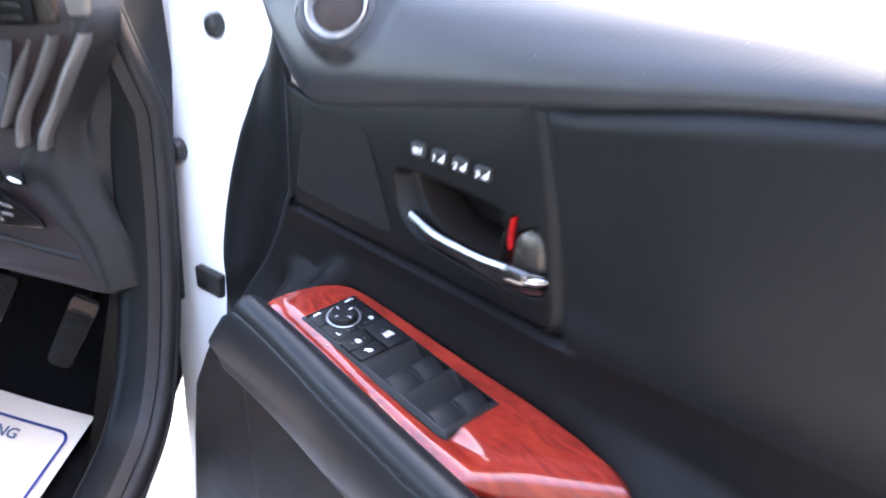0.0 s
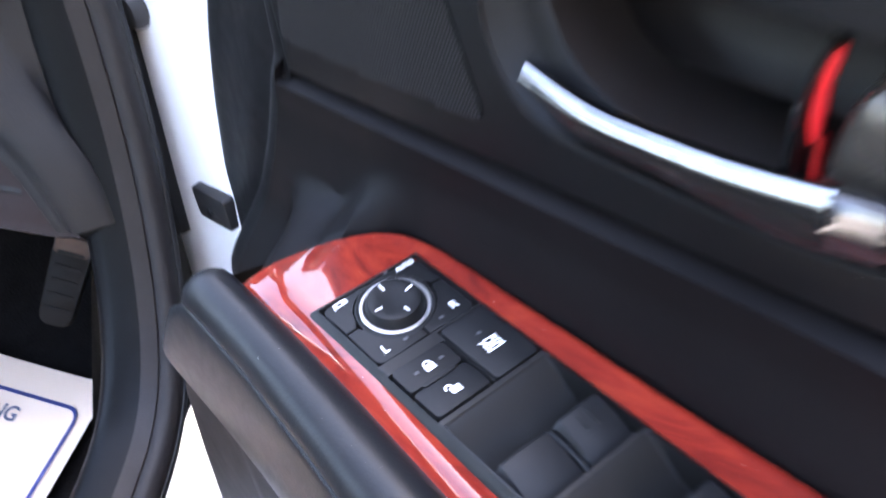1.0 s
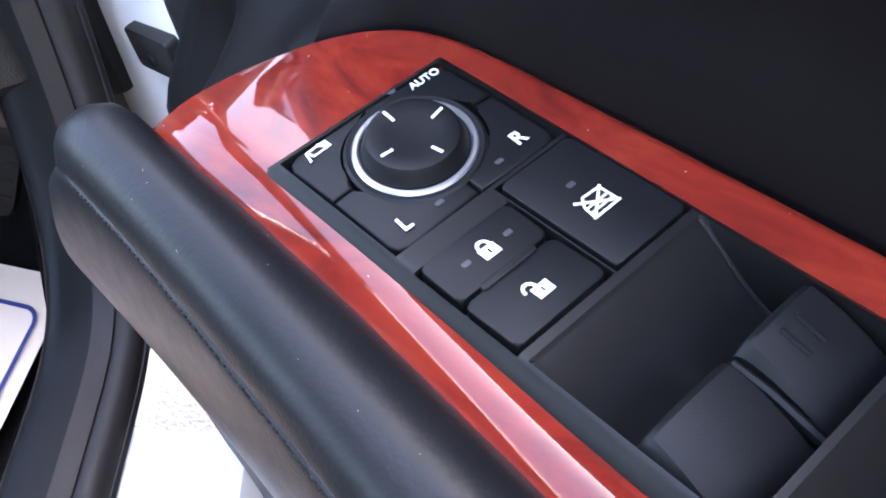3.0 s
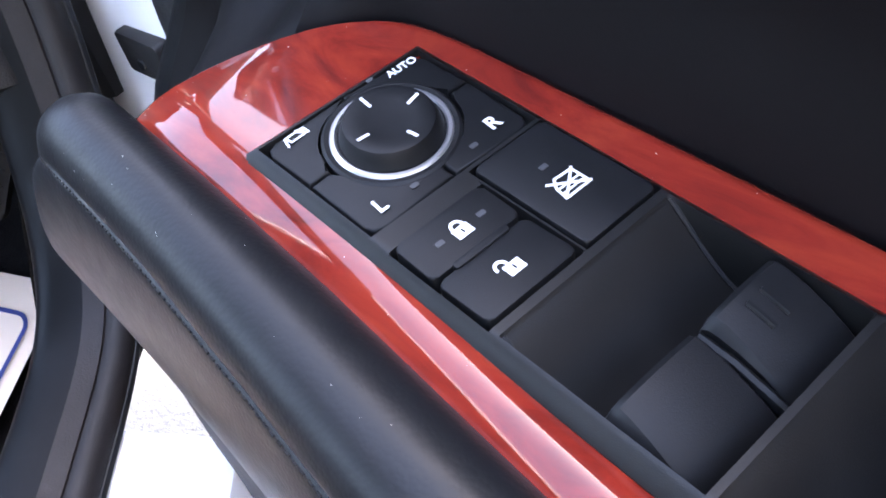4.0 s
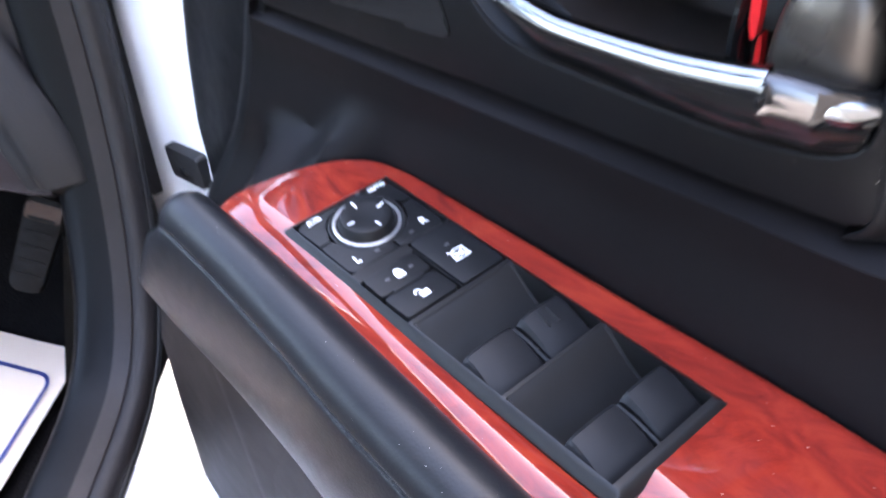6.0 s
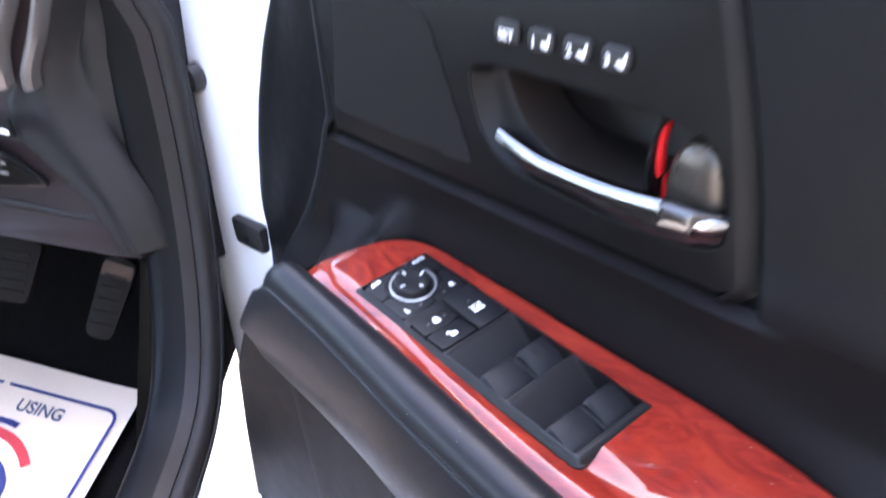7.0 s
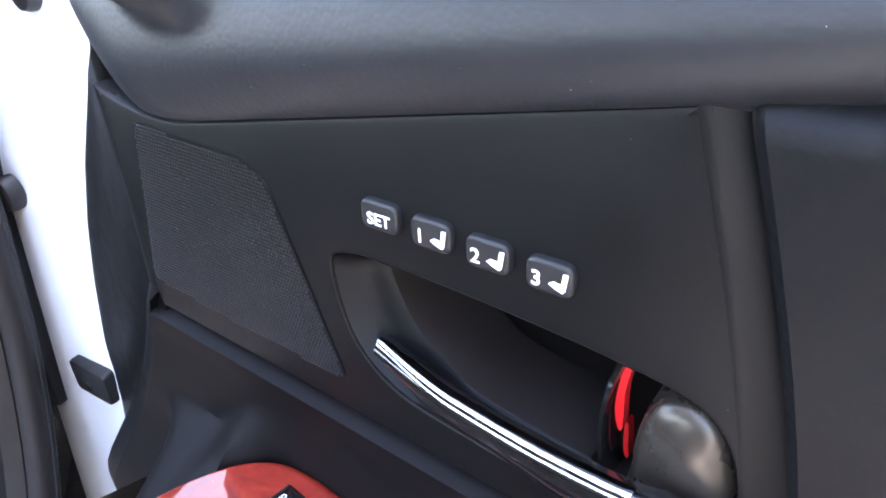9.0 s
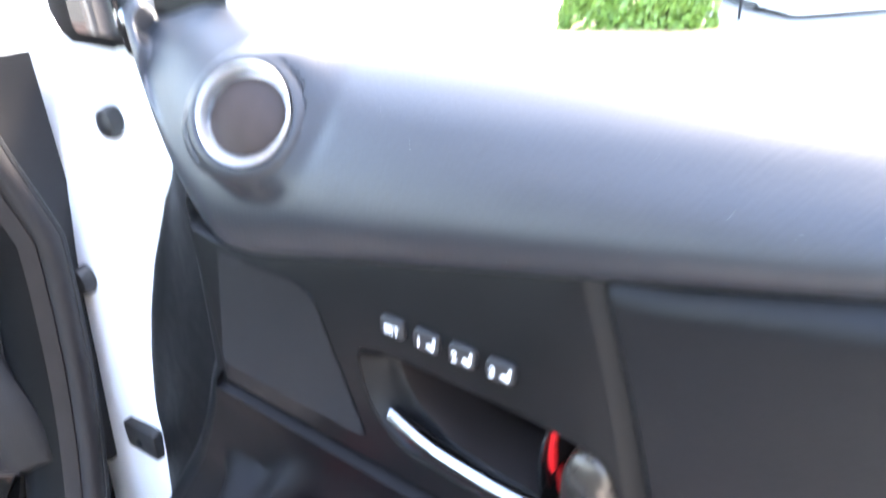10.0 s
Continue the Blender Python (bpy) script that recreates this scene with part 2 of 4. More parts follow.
def lerp_table(table, x):
    xs, ys = zip(*table)
    return float(np.interp(x, xs, ys))


def place_frame(origin, xaxis, yaxis):
    """Pose with the given local x and (nearly) y axes."""
    x = Vector(xaxis).normalized()
    z = x.cross(Vector(yaxis)).normalized()
    y = z.cross(x)
    m = Matrix((x, y, z)).transposed().to_4x4()
    return Matrix.Translation(origin) @ m

# ---------------------------------------------------------------- the open door
# door coordinates: x rearward along the door, y outward through it, z up
DOOR_POSE = pose(0.0, 0.42, 0.0, 0, 0, -39.3)
door = thing("door_1", "open black leather car door with red wood armrest", "car door", DOOR_POSE, kind="structure")


def crease(u):
    u = min(u, 0.27)
    return 1.1090 + 0.217 * u + (4.6 * (u + 0.1) ** 2 if u < -0.1 else 0) - (0.25 * (u - 0.14) ** 2 if u > 0.14 else 0)


def pad_top(u):
    return 1.1950 + 0.03 * u + 0.016 * ease(-0.12, -0.21, u)


def plane_w(u, v):
    return 0.94345 - 0.09591 * u + 0.07452 * v


def bezel_v(w):
    return -0.0072 + 0.03 * (w - 1.04)


def frange(a, b, n):
    return [a + (b - a) * i / (n - 1) for i in range(n)]


TWC = (-0.0980, -0.0045, 1.1645)
# upper pad, rolled over the top of the door
rows = []
for u in frange(-0.258, 0.78, 300):
    c, t = crease(u), pad_top(u)
    end = max(0.0, (-0.130 - u) / 0.13)
    h = t - c
    sec = [(0.030, c - 0.0010), (0.004, c + 0.0010), (-0.0035, c + 0.0042), (-0.0085, c + 0.14 * h), (-0.0105, c + 0.28 * h), (-0.0065, c + 0.44 * h),
           (0.002, c + 0.61 * h), (0.013, c + 0.77 * h), (0.028, c + 0.90 * h), (0.046, c + 0.98 * h), (0.062, t), (0.074, t - 0.002), (0.080, t - 0.010), (0.081, t - 0.04)]
    sec = [(v + 0.055 * end ** 1.3, w - (0.006 * end ** 3 if w > c + 0.03 else -0.012 * end)) for v, w in sec]
    r = []
    for v, w in smooth_poly(sec, 7, False):
        # the pad swells forward into a collar round the tweeter, with a hole in it
        du, dw = u - TWC[0], (w - TWC[2]) / 0.86
        d = math.hypot(du, dw)
        ring = TWC[1] + 0.376 * du + 0.60 * (w - TWC[2])
        k = ease(0.048, 0.0275, d) * ease(0.064, 0.044, v)
        if k > 0:
            v = v * (1 - k) + (ring + 0.0008) * k + 0.020 * k * ease(0.0250, 0.0225, d)
        r.append((u, v, w))
    rows.append(r)
pad = part("upper_pad", loft(rows, False, False), PAD, door, "black grained vinyl upper pad")

FRONT, REAR = -0.1205, 0.1880
OUTER = smooth_poly([(-0.1205, -0.0765), (-0.1165, -0.0690), (-0.1130, -0.0615), (-0.1085, -0.0500), (-0.1035, -0.0405), (-0.0990, -0.0333), (-0.0940, -0.0265), (-0.0875, -0.0200), (-0.0800, -0.0153), (-0.0700, -0.0129), (-0.0560, -0.0123),
                     (-0.0300, -0.0132), (0.0, -0.0141), (0.04, -0.0156), (0.09, -0.0164), (0.12, -0.0180), (0.144, -0.0206), (0.17, -0.0255), (0.182, -0.0305), (0.1885, -0.0360)], 6, False)


def wood_outer(u):
    return lerp_table(OUTER, u)


# lower card with the body of the armrest swelling out of it
def card_v(u, w):
    wall = -0.0095 - 0.004 * ease(0.985, 0.93, w) - 0.004 * ease(0.96, 1.02, w) * ease(0.06, 0.10, u)
    wall += 0.010 * ease(crease(u) - 0.008, crease(u) + 0.008, w) ** 2
    pw = plane_w(u, -0.045)
    full = 0.064 * ease(-0.165, -0.120, u)
    amp = min(full, max(0.0, -wood_outer(u) - 0.0145))
    lip = ease(-0.124, -0.090, u)
    bulge = amp * ease(pw - 0.004 + 0.028 * lip, pw - 0.034 + 0.032 * lip, w) + (full - amp) * ease(pw - 0.016, pw - 0.023, w)
    bulge += 0.020 * ease(0.93, 0.86, w) * ease(-0.27, -0.20, u)
    return wall - bulge


def front_u(w):
    return lerp_table([(0.55, -0.29), (0.78, -0.250), (0.85, -0.222), (0.90, -0.198), (0.95, -0.172), (1.0, -0.155)], w)


def card_top(u):
    return 0.9958 - 0.0535 * (u + 0.1525) if u < 0.102 else 0.9822


rows = []
for k in range(120):
    r = []
    for i in range(150):
        u = -0.30 + 1.10 * (i / 149) ** 1.35
        w = 0.40 + (card_top(u) - 0.40) * (k / 119) ** 0.85
        lip = max(0.0, 1 - (card_top(u) - w) / 0.0045) ** 2 * ease(0.130, 0.104, u)
        uu = max(u, front_u(w))
        r.append((uu, card_v(uu, w) + 0.010 * lip - 0.0015 * ease(0.02, 0.004, card_top(u) - w) * ease(0.130, 0.104, u), w))
    rows.append(r)
part("door_card", loft(rows), CARD, door, "black soft-touch lower door card")


def flank_u(w):
    s = (1.131 - w) / 0.135
    return 0.0782 + 0.0325 * s + 0.0030 * math.sin(math.pi * max(0, min(1, s)))


rows = []
for k in range(50):
    r = []
    for i in range(90):
        q = (i / 89) ** 1.6
        w0 = 0.9818 + (crease(0.08 + 0.7 * q) + 0.008 - 0.9818) * k / 49
        u = flank_u(w0) + 0.0008 + (0.80 - flank_u(w0)) * q
        r.append((u, card_v(max(u, 0.1), w0) + 0.0032 * (1 - ease(0.0006, 0.004, u - flank_u(w0))) + 0.0062 * ease(0.985, 1.02, w0) * (1 - ease(0.0, 0.13, u - flank_u(w0))), w0))
    rows.append(r)
part("padded_insert", loft(rows), INSERT, door, "black leather padded insert")

# front end of the door, turning back to the hinge edge
EDGE = [(0.30, -0.50), (0.60, -0.455), (0.70, -0.432), (0.80, -0.395), (0.85, -0.376), (0.90, -0.362), (0.95, -0.344), (1.0, -0.321), (1.05, -0.291), (1.08, -0.275), (1.10, -0.267), (1.15, -0.262), (1.19, -0.272)]
rows = []
for w in frange(0.40, 1.094, 60):
    drop = 0.034 * ease(0.95, 1.094, w)
    ue = lerp_table(EDGE, w - drop)
    f = front_u(w) - 0.008 * ease(1.09, 1.13, w)
    q = ease(0.985, 1.0, w)
    v0 = min(card_v(f, w), -0.004) * (1 - q) + (bezel_v(w) + 0.0016) * q
    pts = [(f + 0.006, v0 + 0.001), (f - 0.006, v0 + 0.002), (f - 0.018, v0 + 0.010), (f - 0.03, 0.022), (0.5 * (f + ue), 0.036), (ue + 0.035, 0.050), (ue + 0.008, 0.056), (ue, 0.062), (ue + 0.004, 0.072), (ue + 0.02, 0.085)]
    rows.append([(u, v, w - drop * ease(f - 0.01, ue + 0.02, u) + 0.050 * ease(1.0, 1.094, w) * math.sin(math.pi * min(1, max(0, (f - u) / (f - ue)))) ** 1.5) for u, v in smooth_poly(pts, 3, False)])
part("end_panel", loft(rows), BEZEL, door, "black moulded front end of the door")

# white outer shell behind the card
bm = loft([[(-0.35, 0.080, w), (-0.335, 0.10, w), (-0.33, 0.16, w), (0.2, 0.185, w), (0.80, 0.17, w), (0.80, 0.02, w)] for w in frange(0.32, 1.148, 4)])
part("outer_skin", bm, WHITE, door, "white painted outer door skin")
bm = loft([[(u, 0.078, pad_top(u) - 0.035), (u, 0.185, pad_top(u) - 0.05)] for u in frange(-0.26, 0.80, 4)])
part("window_ledge", bm, RUBBER, door, "black window ledge rubber")

# hard bezel with the handle opening
bez = [(u, crease(u) + 0.0050) for u in frange(-0.1600, 0.0726, 40)] + [(flank_u(w) - 0.0078, w) for w in frange(1.1280, 0.9960, 24)]
bez += [(0.1025, 0.9915), (0.1000, 0.9884), (0.0950, 0.9868), (0.065, 0.9875), (-0.023, 0.9925), (-0.1470, 0.9978), (-0.1492, 0.9985), (-0.1501, 1.0001)]
cup = smooth_poly([(-0.0404, 1.0555), (-0.030, 1.0618), (-0.008, 1.0626), (0.024, 1.0614), (0.058, 1.0588), (0.0795, 1.0550), (0.0895, 1.0450), (0.0940, 1.028), (0.0925, 1.008), (0.063, 1.0035), (0.009, 1.0085), (-0.018, 1.0140), (-0.0346, 1.0300)], 5)


def ring_fill(outer, inner, to, rim=0.0, depth=0.01):
    """Plate with one opening; its rim turned back by depth."""
    bm = bmesh.new()
    inset = lambda pts, d: [tuple(Vector(pts[i]) + (Vector(pts[(i + 1) % len(pts)]) - Vector(pts[i - 1])).normalized().orthogonal() * d) for i in range(len(pts))]
    sgn = lambda pts: 1 if sum(a[0] * b[1] - b[0] * a[1] for a, b in zip(pts, pts[1:] + pts[:1])) > 0 else -1
    lo = [bm.verts.new(to(*p, 0)) for p in inset(outer, 0.0022 * sgn(outer))]
    li = [bm.verts.new(to(*p, 0)) for p in inset(inner, -0.0010 * sgn(inner))]
    ed = [bm.edges.new((l[i], l[(i + 1) % len(l)])) for l in (lo, li) for i in range(len(l))]
    bmesh.ops.triangle_fill(bm, use_beauty=True, edges=ed)
    cx, cy = sum(p[0] for p in outer) / len(outer), sum(p[1] for p in outer) / len(outer)
    for loop, pts, g in ((lo, outer, 1.0 + rim), (li, inner, 1.0)):
        e = 0.0007 * sgn(pts) * (1 if loop is lo else -0.5)
        for ring in ([to(*p, 0.0004) for p in inset(pts, e)], [to(*p, 0.0016) for p in pts], [to(cx + (x - cx) * g, cy + (y - cy) * g, depth) for x, y in pts]):
            back = [bm.verts.new(p) for p in ring]
            for i in range(len(loop)):
                j = (i + 1) % len(loop)
                bm.faces.new((loop[i], loop[j], back[j], back[i]))
            loop = back
    return bm


def on_bezel(u, w, d=0.0):
    return (u, bezel_v(w) + d, w)


bm = ring_fill(bez, cup, on_bezel, 0.0, 0.008)
bezel = part("handle_bezel", bm, BEZEL, door, "satin black bezel round the handle", 30)
# bevelled rear flank of the bezel
rows = []
for i, s in enumerate(frange(0, 1, 40)):
    w = 1.1315 - 0.1475 * s
    u = flank_u(w) - 0.012 * (1 - math.sqrt(1 - min(0.94, max(0.0, (0.996 - w) / 0.0125)) ** 2))
    rows.append([(u - 0.0098, bezel_v(w) + 0.0006, w), (u - 0.0096, bezel_v(w) - 0.00015, w), (u - 0.0088, bezel_v(w) - 0.00025, w), (u - 0.0070, bezel_v(w) + 0.0001, w), (u - 0.0010, bezel_v(w) + 0.0036, w), (u + 0.0004, bezel_v(w) + 0.0048, w), (u + 0.001, bezel_v(w) + 0.014, w)])
rows.append([(x - 0.0004, bezel_v(w) + 0.016, w - 0.0006) for x, _, _ in rows[-1]])
part("bezel_flank", loft(rows), BEZEL, door)
part("bezel_backing", prism(rounded(0.080, 0.970, 0.122, 1.004, 0.008), 0, 0.004, lambda x, y, z: (x, bezel_v(y) + 0.0085 + z, y)), BEZEL, door)

# recess behind the handle
rows = []
for d, g in ((0.0005, 1.0), (0.008, 0.998), (0.035, 0.985), (0.066, 0.96), (0.070, 0.6)):
    rows.append([(0.030 + (u - 0.030) * g, bezel_v(w) + d, 1.034 + (w - 1.034) * g) for u, w in cup])
bm = loft(rows, True)
bm.faces.new([v for v in bm.verts][-len(cup):])
recess = part("handle_recess", bm, RECESS, door, "dark recessed finger cup")
# raised inner wall of the cup, sweeping down and rearward
sweep = smooth_poly([(-0.0275, 1.0600), (-0.0245, 1.0460), (-0.0160, 1.0310), (-0.0030, 1.0210), (0.0120, 1.0145), (0.0500, 1.0090)], 6, False)
left = smooth_poly([(-0.0300, 1.0620), (-0.0412, 1.0550), (-0.0352, 1.0300), (-0.0180, 1.0135), (0.0120, 1.0075), (0.0500, 1.0040)], 6, False)
rows = []
for (u0, w0), (u1, w1) in zip(left, sweep):
    at = lambda k, d: (u0 + (u1 - u0) * k, bezel_v(w0) + d, w0 + (w1 - w0) * k)
    rows.append([at(0.0, 0.0006), at(0.25, 0.0045), at(0.5, 0.0080), at(0.75, 0.0100), at(0.95, 0.0108), at(1.08, 0.0122), at(1.16, 0.018), at(1.20, 0.045)])
part("cup_wall", loft([r[:6] for r in rows]), BEZEL, door)
part("cup_lining", loft([r[5:] for r in rows]), RECESS, door, "brownish lining of the finger cup")

# chrome pull handle, bowed out from the bezel
hp = smooth_poly([(-0.0238, 1.0278), (-0.010, 1.0243), (0.0075, 1.0220), (0.040, 1.0222), (0.0620, 1.0243), (0.0725, 1.0256), (0.084, 1.0235), (0.0945, 1.0205)], 7, False)
BOW = [(-0.0238, -0.0074), (0.0075, -0.0115), (0.04, -0.0155), (0.0715, -0.0192), (0.084, -0.0150), (0.0945, -0.0060)]
rows = []
for u, w in hp:
    vb = lerp_table(BOW, u)
    hgt = 0.0025 + 0.0065 * ease(-0.024, 0.0, u) + 0.0065 * ease(0.02, 0.07, u)
    sec = [(vb + 0.0075, w + 0.0010), (vb + 0.003, w + 0.0026), (vb + 0.0006, w + 0.0024), (vb - 0.0012, w + 0.0008), (vb - 0.0016, w - hgt * 0.40), (vb - 0.0003, w - hgt * 0.80), (vb + 0.0028, w - hgt), (vb + 0.0080, w - hgt * 0.8)]
    rows.append([(u, *p) for p in sec])
handle = part("pull_handle", loft(rows, True, True), DARKCHROME, door, "glossy dark chrome pull handle", 50)
rows = []
for u, w in hp:
    if u < 0.0724:
        vb = lerp_table(BOW, u)
        k = 0.55 + 0.45 * ease(-0.024, 0.01, u)
        rows.append([(u, vb + 0.0040, w + 0.0020), (u, vb + 0.0036, w + 0.0032), (u, vb + 0.0016 - 0.0010 * k, w + 0.0034 - 0.0002 * k), (u, vb + 0.0014 - 0.0026 * k, w + 0.0028 - 0.0012 * k), (u, vb + 0.0014 - 0.0030 * k, w + 0.0024 - 0.0020 * k)])
part("chrome_strip", loft(rows), CHROME, handle, "bright chrome top strip", 50)
bm = tube(smooth_poly([(0.0690, -0.0168, 1.0225), (0.079, -0.0150, 1.0210), (0.0880, -0.0108, 1.0192), (0.0930, -0.0068, 1.0186), (0.0955, -0.003, 1.0184)], 5, False), (0.0036, 0.0044), 16, lambda s: 0.36 + 0.64 * min(1, 1.8 * s) - 0.20 * s * s)
part("chrome_end", bm, CHROME, handle, "rounded chrome handle end")

# release lever and lock flag
face = smooth_poly([(0.0650, 1.0080), (0.0636, 1.0200), (0.0640, 1.0310), (0.0660, 1.0404), (0.0700, 1.0465), (0.0765, 1.0495), (0.0825, 1.0490), (0.0880, 1.0440), (0.0920, 1.0325), (0.0925, 1.0180), (0.0905, 1.0080)], 4)
rows = []
for k, d in ((1.0, 0.018), (1.0, 0.0030), (0.97, 0.0002), (0.90, -0.0020), (0.78, -0.0036), (0.55, -0.0050), (0.25, -0.0058), (0.02, -0.0060)):
    rows.append([(0.0780 + (u - 0.0780) * k, d, 1.0270 + (w - 1.0270) * k) for u, w in face])
part("release_lever", loft(rows, True, True), GUNMETAL, door, "warm grey metallic release lever", 60)
for pts in ([(0.0582, 1.0500), (0.0566, 1.0450), (0.0557, 1.0340), (0.0571, 1.0263), (0.0586, 1.0268), (0.0583, 1.0400), (0.0594, 1.0490)], [(0.0573, 1.0230), (0.0577, 1.0144), (0.0586, 1.0105), (0.0596, 1.0107), (0.0592, 1.0157), (0.0585, 1.0235)]):
    part("lock_flag", prism(smooth_poly(pts, 3), -0.004, 0.0, lambda x, y, z: (x, (0.0042 if pts[0][1] > 1.03 else 0.0095) - z, y)), REDMARK, door, "bright red lock flag", smooth=False)
side = smooth_poly([(0.0575, 1.0545), (0.0545, 1.0440), (0.0527, 1.0340), (0.0522, 1.0240), (0.0530, 1.0140), (0.0550, 1.0060)], 4, False)
rows = [[(u - 0.0012, 0.014, w), (u - 0.0012, 0.005, w), (u - 0.0004, 0.0028, w), (u + 0.0010, 0.0026, w), (u + 0.0018, 0.0040, w), (u + 0.0022, 0.014, w)] for u, w in side]
part("lever_collar", loft(rows), GLOSSY, door)

# seat memory buttons
for i, txt in enumerate(("SET", "1", "2", "3")):
    cu, cw = -0.0160 + 0.01860 * i, 1.0806 - 0.0005 * i
    at = lambda x, y, z, cu=cu, cw=cw: (cu + x, bezel_v(cw) - z, cw + y)
    b = part("memory_button", prism(rounded(-0.0069, -0.0048, 0.0069, 0.0048, 0.0028), -0.002, 0.0026, at, 0.0013, 4), KEYGREY, door, "rounded dark grey seat memory button", 60)
    m = place_frame((cu + (0 if i == 0 else -0.0036), bezel_v(cw) - 0.00266, cw - 0.0011), (1, 0, 0), (0, 0, 1))
    lettering("lettering", txt, 0.0056 if i == 0 else 0.0063, m, MARK, b, "white lettering")
    if i:
        seat = [(-0.0010, -0.0012), (0.0006, -0.0022), (0.0030, -0.0030), (0.0038, -0.0022), (0.0046, 0.0031), (0.0031, 0.0029), (0.0026, -0.0004), (0.0004, -0.0001)]
        part("seat_symbol", prism(seat, 0, 0.00012, lambda x, y, z, cu=cu, cw=cw: (cu + x + 0.0010, bezel_v(cw) - 0.0026 - z, cw + y - 0.0002)), MARK, b, "white seat symbol", smooth=False)

# speaker grille: a raised field of small square studs on a dark plate
spk = round_corners([(-0.1375, 1.0866), (-0.1055, 1.0853), (-0.0790, 1.0850), (-0.0665, 1.0790), (-0.0504, 1.0379), (-0.0385, 1.0075), (-0.0894, 1.0085), (-0.1495, 1.0128)], 0.005, 4)
grille = part("speaker_grille", prism(spk, -0.001, 0.0005, lambda x, y, z: (x, bezel_v(y) - z, y), 0.0004, 1), BEZEL, door, "fine black speaker grille")


def inside(p, poly):
    c = False
    for i in range(len(poly)):
        (x0, y0), (x1, y1) = poly[i - 1], poly[i]
        if (y0 > p[1]) != (y1 > p[1]) and p[0] < (x1 - x0) * (p[1] - y0) / (y1 - y0) + x0:
            c = not c
    return c


verts, faces = [], []
STEP = 0.00145
for a in range(80):
    for b in range(56):
        x, y = -0.153 + STEP * (a + 0.5 * (b % 2)), 1.0065 + STEP * b
        if inside((x, y), spk) and inside((x + 0.0012, y), spk) and inside((x - 0.0012, y + 0.001), spk):
            v = bezel_v(y) - 0.0005
            k = len(verts)
            s, t = 0.00050, 0.00036
            verts += [(x - s, v, y - s), (x + s, v, y - s), (x + s, v, y + s), (x - s, v, y + s), (x - t, v - 0.0004, y - t), (x + t, v - 0.0004, y - t), (x + t, v - 0.0004, y + t), (x - t, v - 0.0004, y + t)]
            faces += [(k + 4, k + 5, k + 6, k + 7), (k, k + 1, k + 5, k + 4), (k + 1, k + 2, k + 6, k + 5), (k + 2, k + 3, k + 7, k + 6), (k + 3, k, k + 4, k + 7)]
me = bpy.data.meshes.new("grille_studs")
me.from_pydata(verts, [], faces)
me.materials.append(STUD)
st = new("grille_studs", me)
st.parent = grille
tagged(st, "woven black mesh studs", kind="stuff")

# tweeter in the upper pad
TW = place_frame(TWC, (0.93, 0.35, 0.0), (0.02, 0.54, 0.84)) @ Matrix.Scale(0.90, 4)
tw = part("tweeter_ring", lathe([(0.0262, -0.004), (0.0262, 0.0014), (0.0256, 0.0020), (0.0250, 0.0018), (0.0228, -0.0030), (0.0226, -0.0050), (0.0222, -0.010), (0.010, -0.0105)], TW), RINGMET, door, "satin silver tweeter ring")
part("tweeter_collar", lathe([(0.0385, -0.026), (0.0372, -0.012), (0.0354, -0.0045), (0.0328, -0.0010), (0.0305, 0.0006), (0.0284, 0.0010), (0.0270, 0.0002), (0.0264, -0.004)], TW, 64), PAD, door)
part("tweeter_mesh", lathe([(0.0226, -0.0052), (0.0205, -0.0034), (0.0150, -0.0016), (0.009, -0.0006), (0.002, -0.0002)], TW), TWMESH, tw, "brown-grey metal tweeter mesh")

# leather armrest roll
INNER = [(-0.17, -0.0745), (-0.121, -0.0745), (-0.08, -0.0778), (-0.04, -0.0820), (0.0, -0.0872), (0.025, -0.0903), (0.065, -0.0952), (0.12, -0.1012), (0.32, -0.112)]


rows = []
stitch = []
for k in range(64):
    s = k / 63
    u = -0.1395 + 0.462 * s ** 1.4
    f = math.sqrt(max(0.0, 1 - (1 - min(1, (u + 0.1400) / 0.022)) ** 2))
    v0 = lerp_table(INNER, u)
    w0 = plane_w(max(u, -0.12), v0) - 0.002
    sec = [(0.004, -0.012), (0.001, -0.002), (-0.003, 0.0022), (-0.009, 0.0040), (-0.0150, 0.0029), (-0.0193, -0.0002), (-0.0219, -0.0042), (-0.0230, -0.0074), (-0.0225, -0.0092), (-0.0240, -0.0108), (-0.0266, -0.0190), (-0.0296, -0.034), (-0.0306, -0.050), (-0.0290, -0.066), (-0.024, -0.078), (-0.013, -0.084)]
    g = 0.84 + 0.16 * ease(-0.12, 0.0, u)
    sec = [(v * g, w) for v, w in sec]
    cv, cw = -0.014, -0.022
    r = []
    for v, w in smooth_poly(sec, 3, False):
        ahead = 0.035 * min(1, max(0, (-0.006 - w) / 0.050)) * (1 - ease(-0.139, -0.03, u)) * (1 - 0.35 * ease(-0.056, -0.064, w))
        r.append((u + 0.003 * (1 - f) - ahead, v0 + cv + (v - cv) * f, w0 + (cw + (w - cw) * f if w > cw else w - 0.0 * (1 - f))))
    rows.append(r)
    if f > 0.6:
        stitch.append((u, v0 - 0.0229 * g - 0.0010 + (1 - f) * 0.014, w0 - 0.0080 - (1 - f) * 0.006))
arm = part("armrest_roll", loft(rows, False, True), LEATHER, door, "padded black leather armrest roll", 60)
bm = bmesh.new()
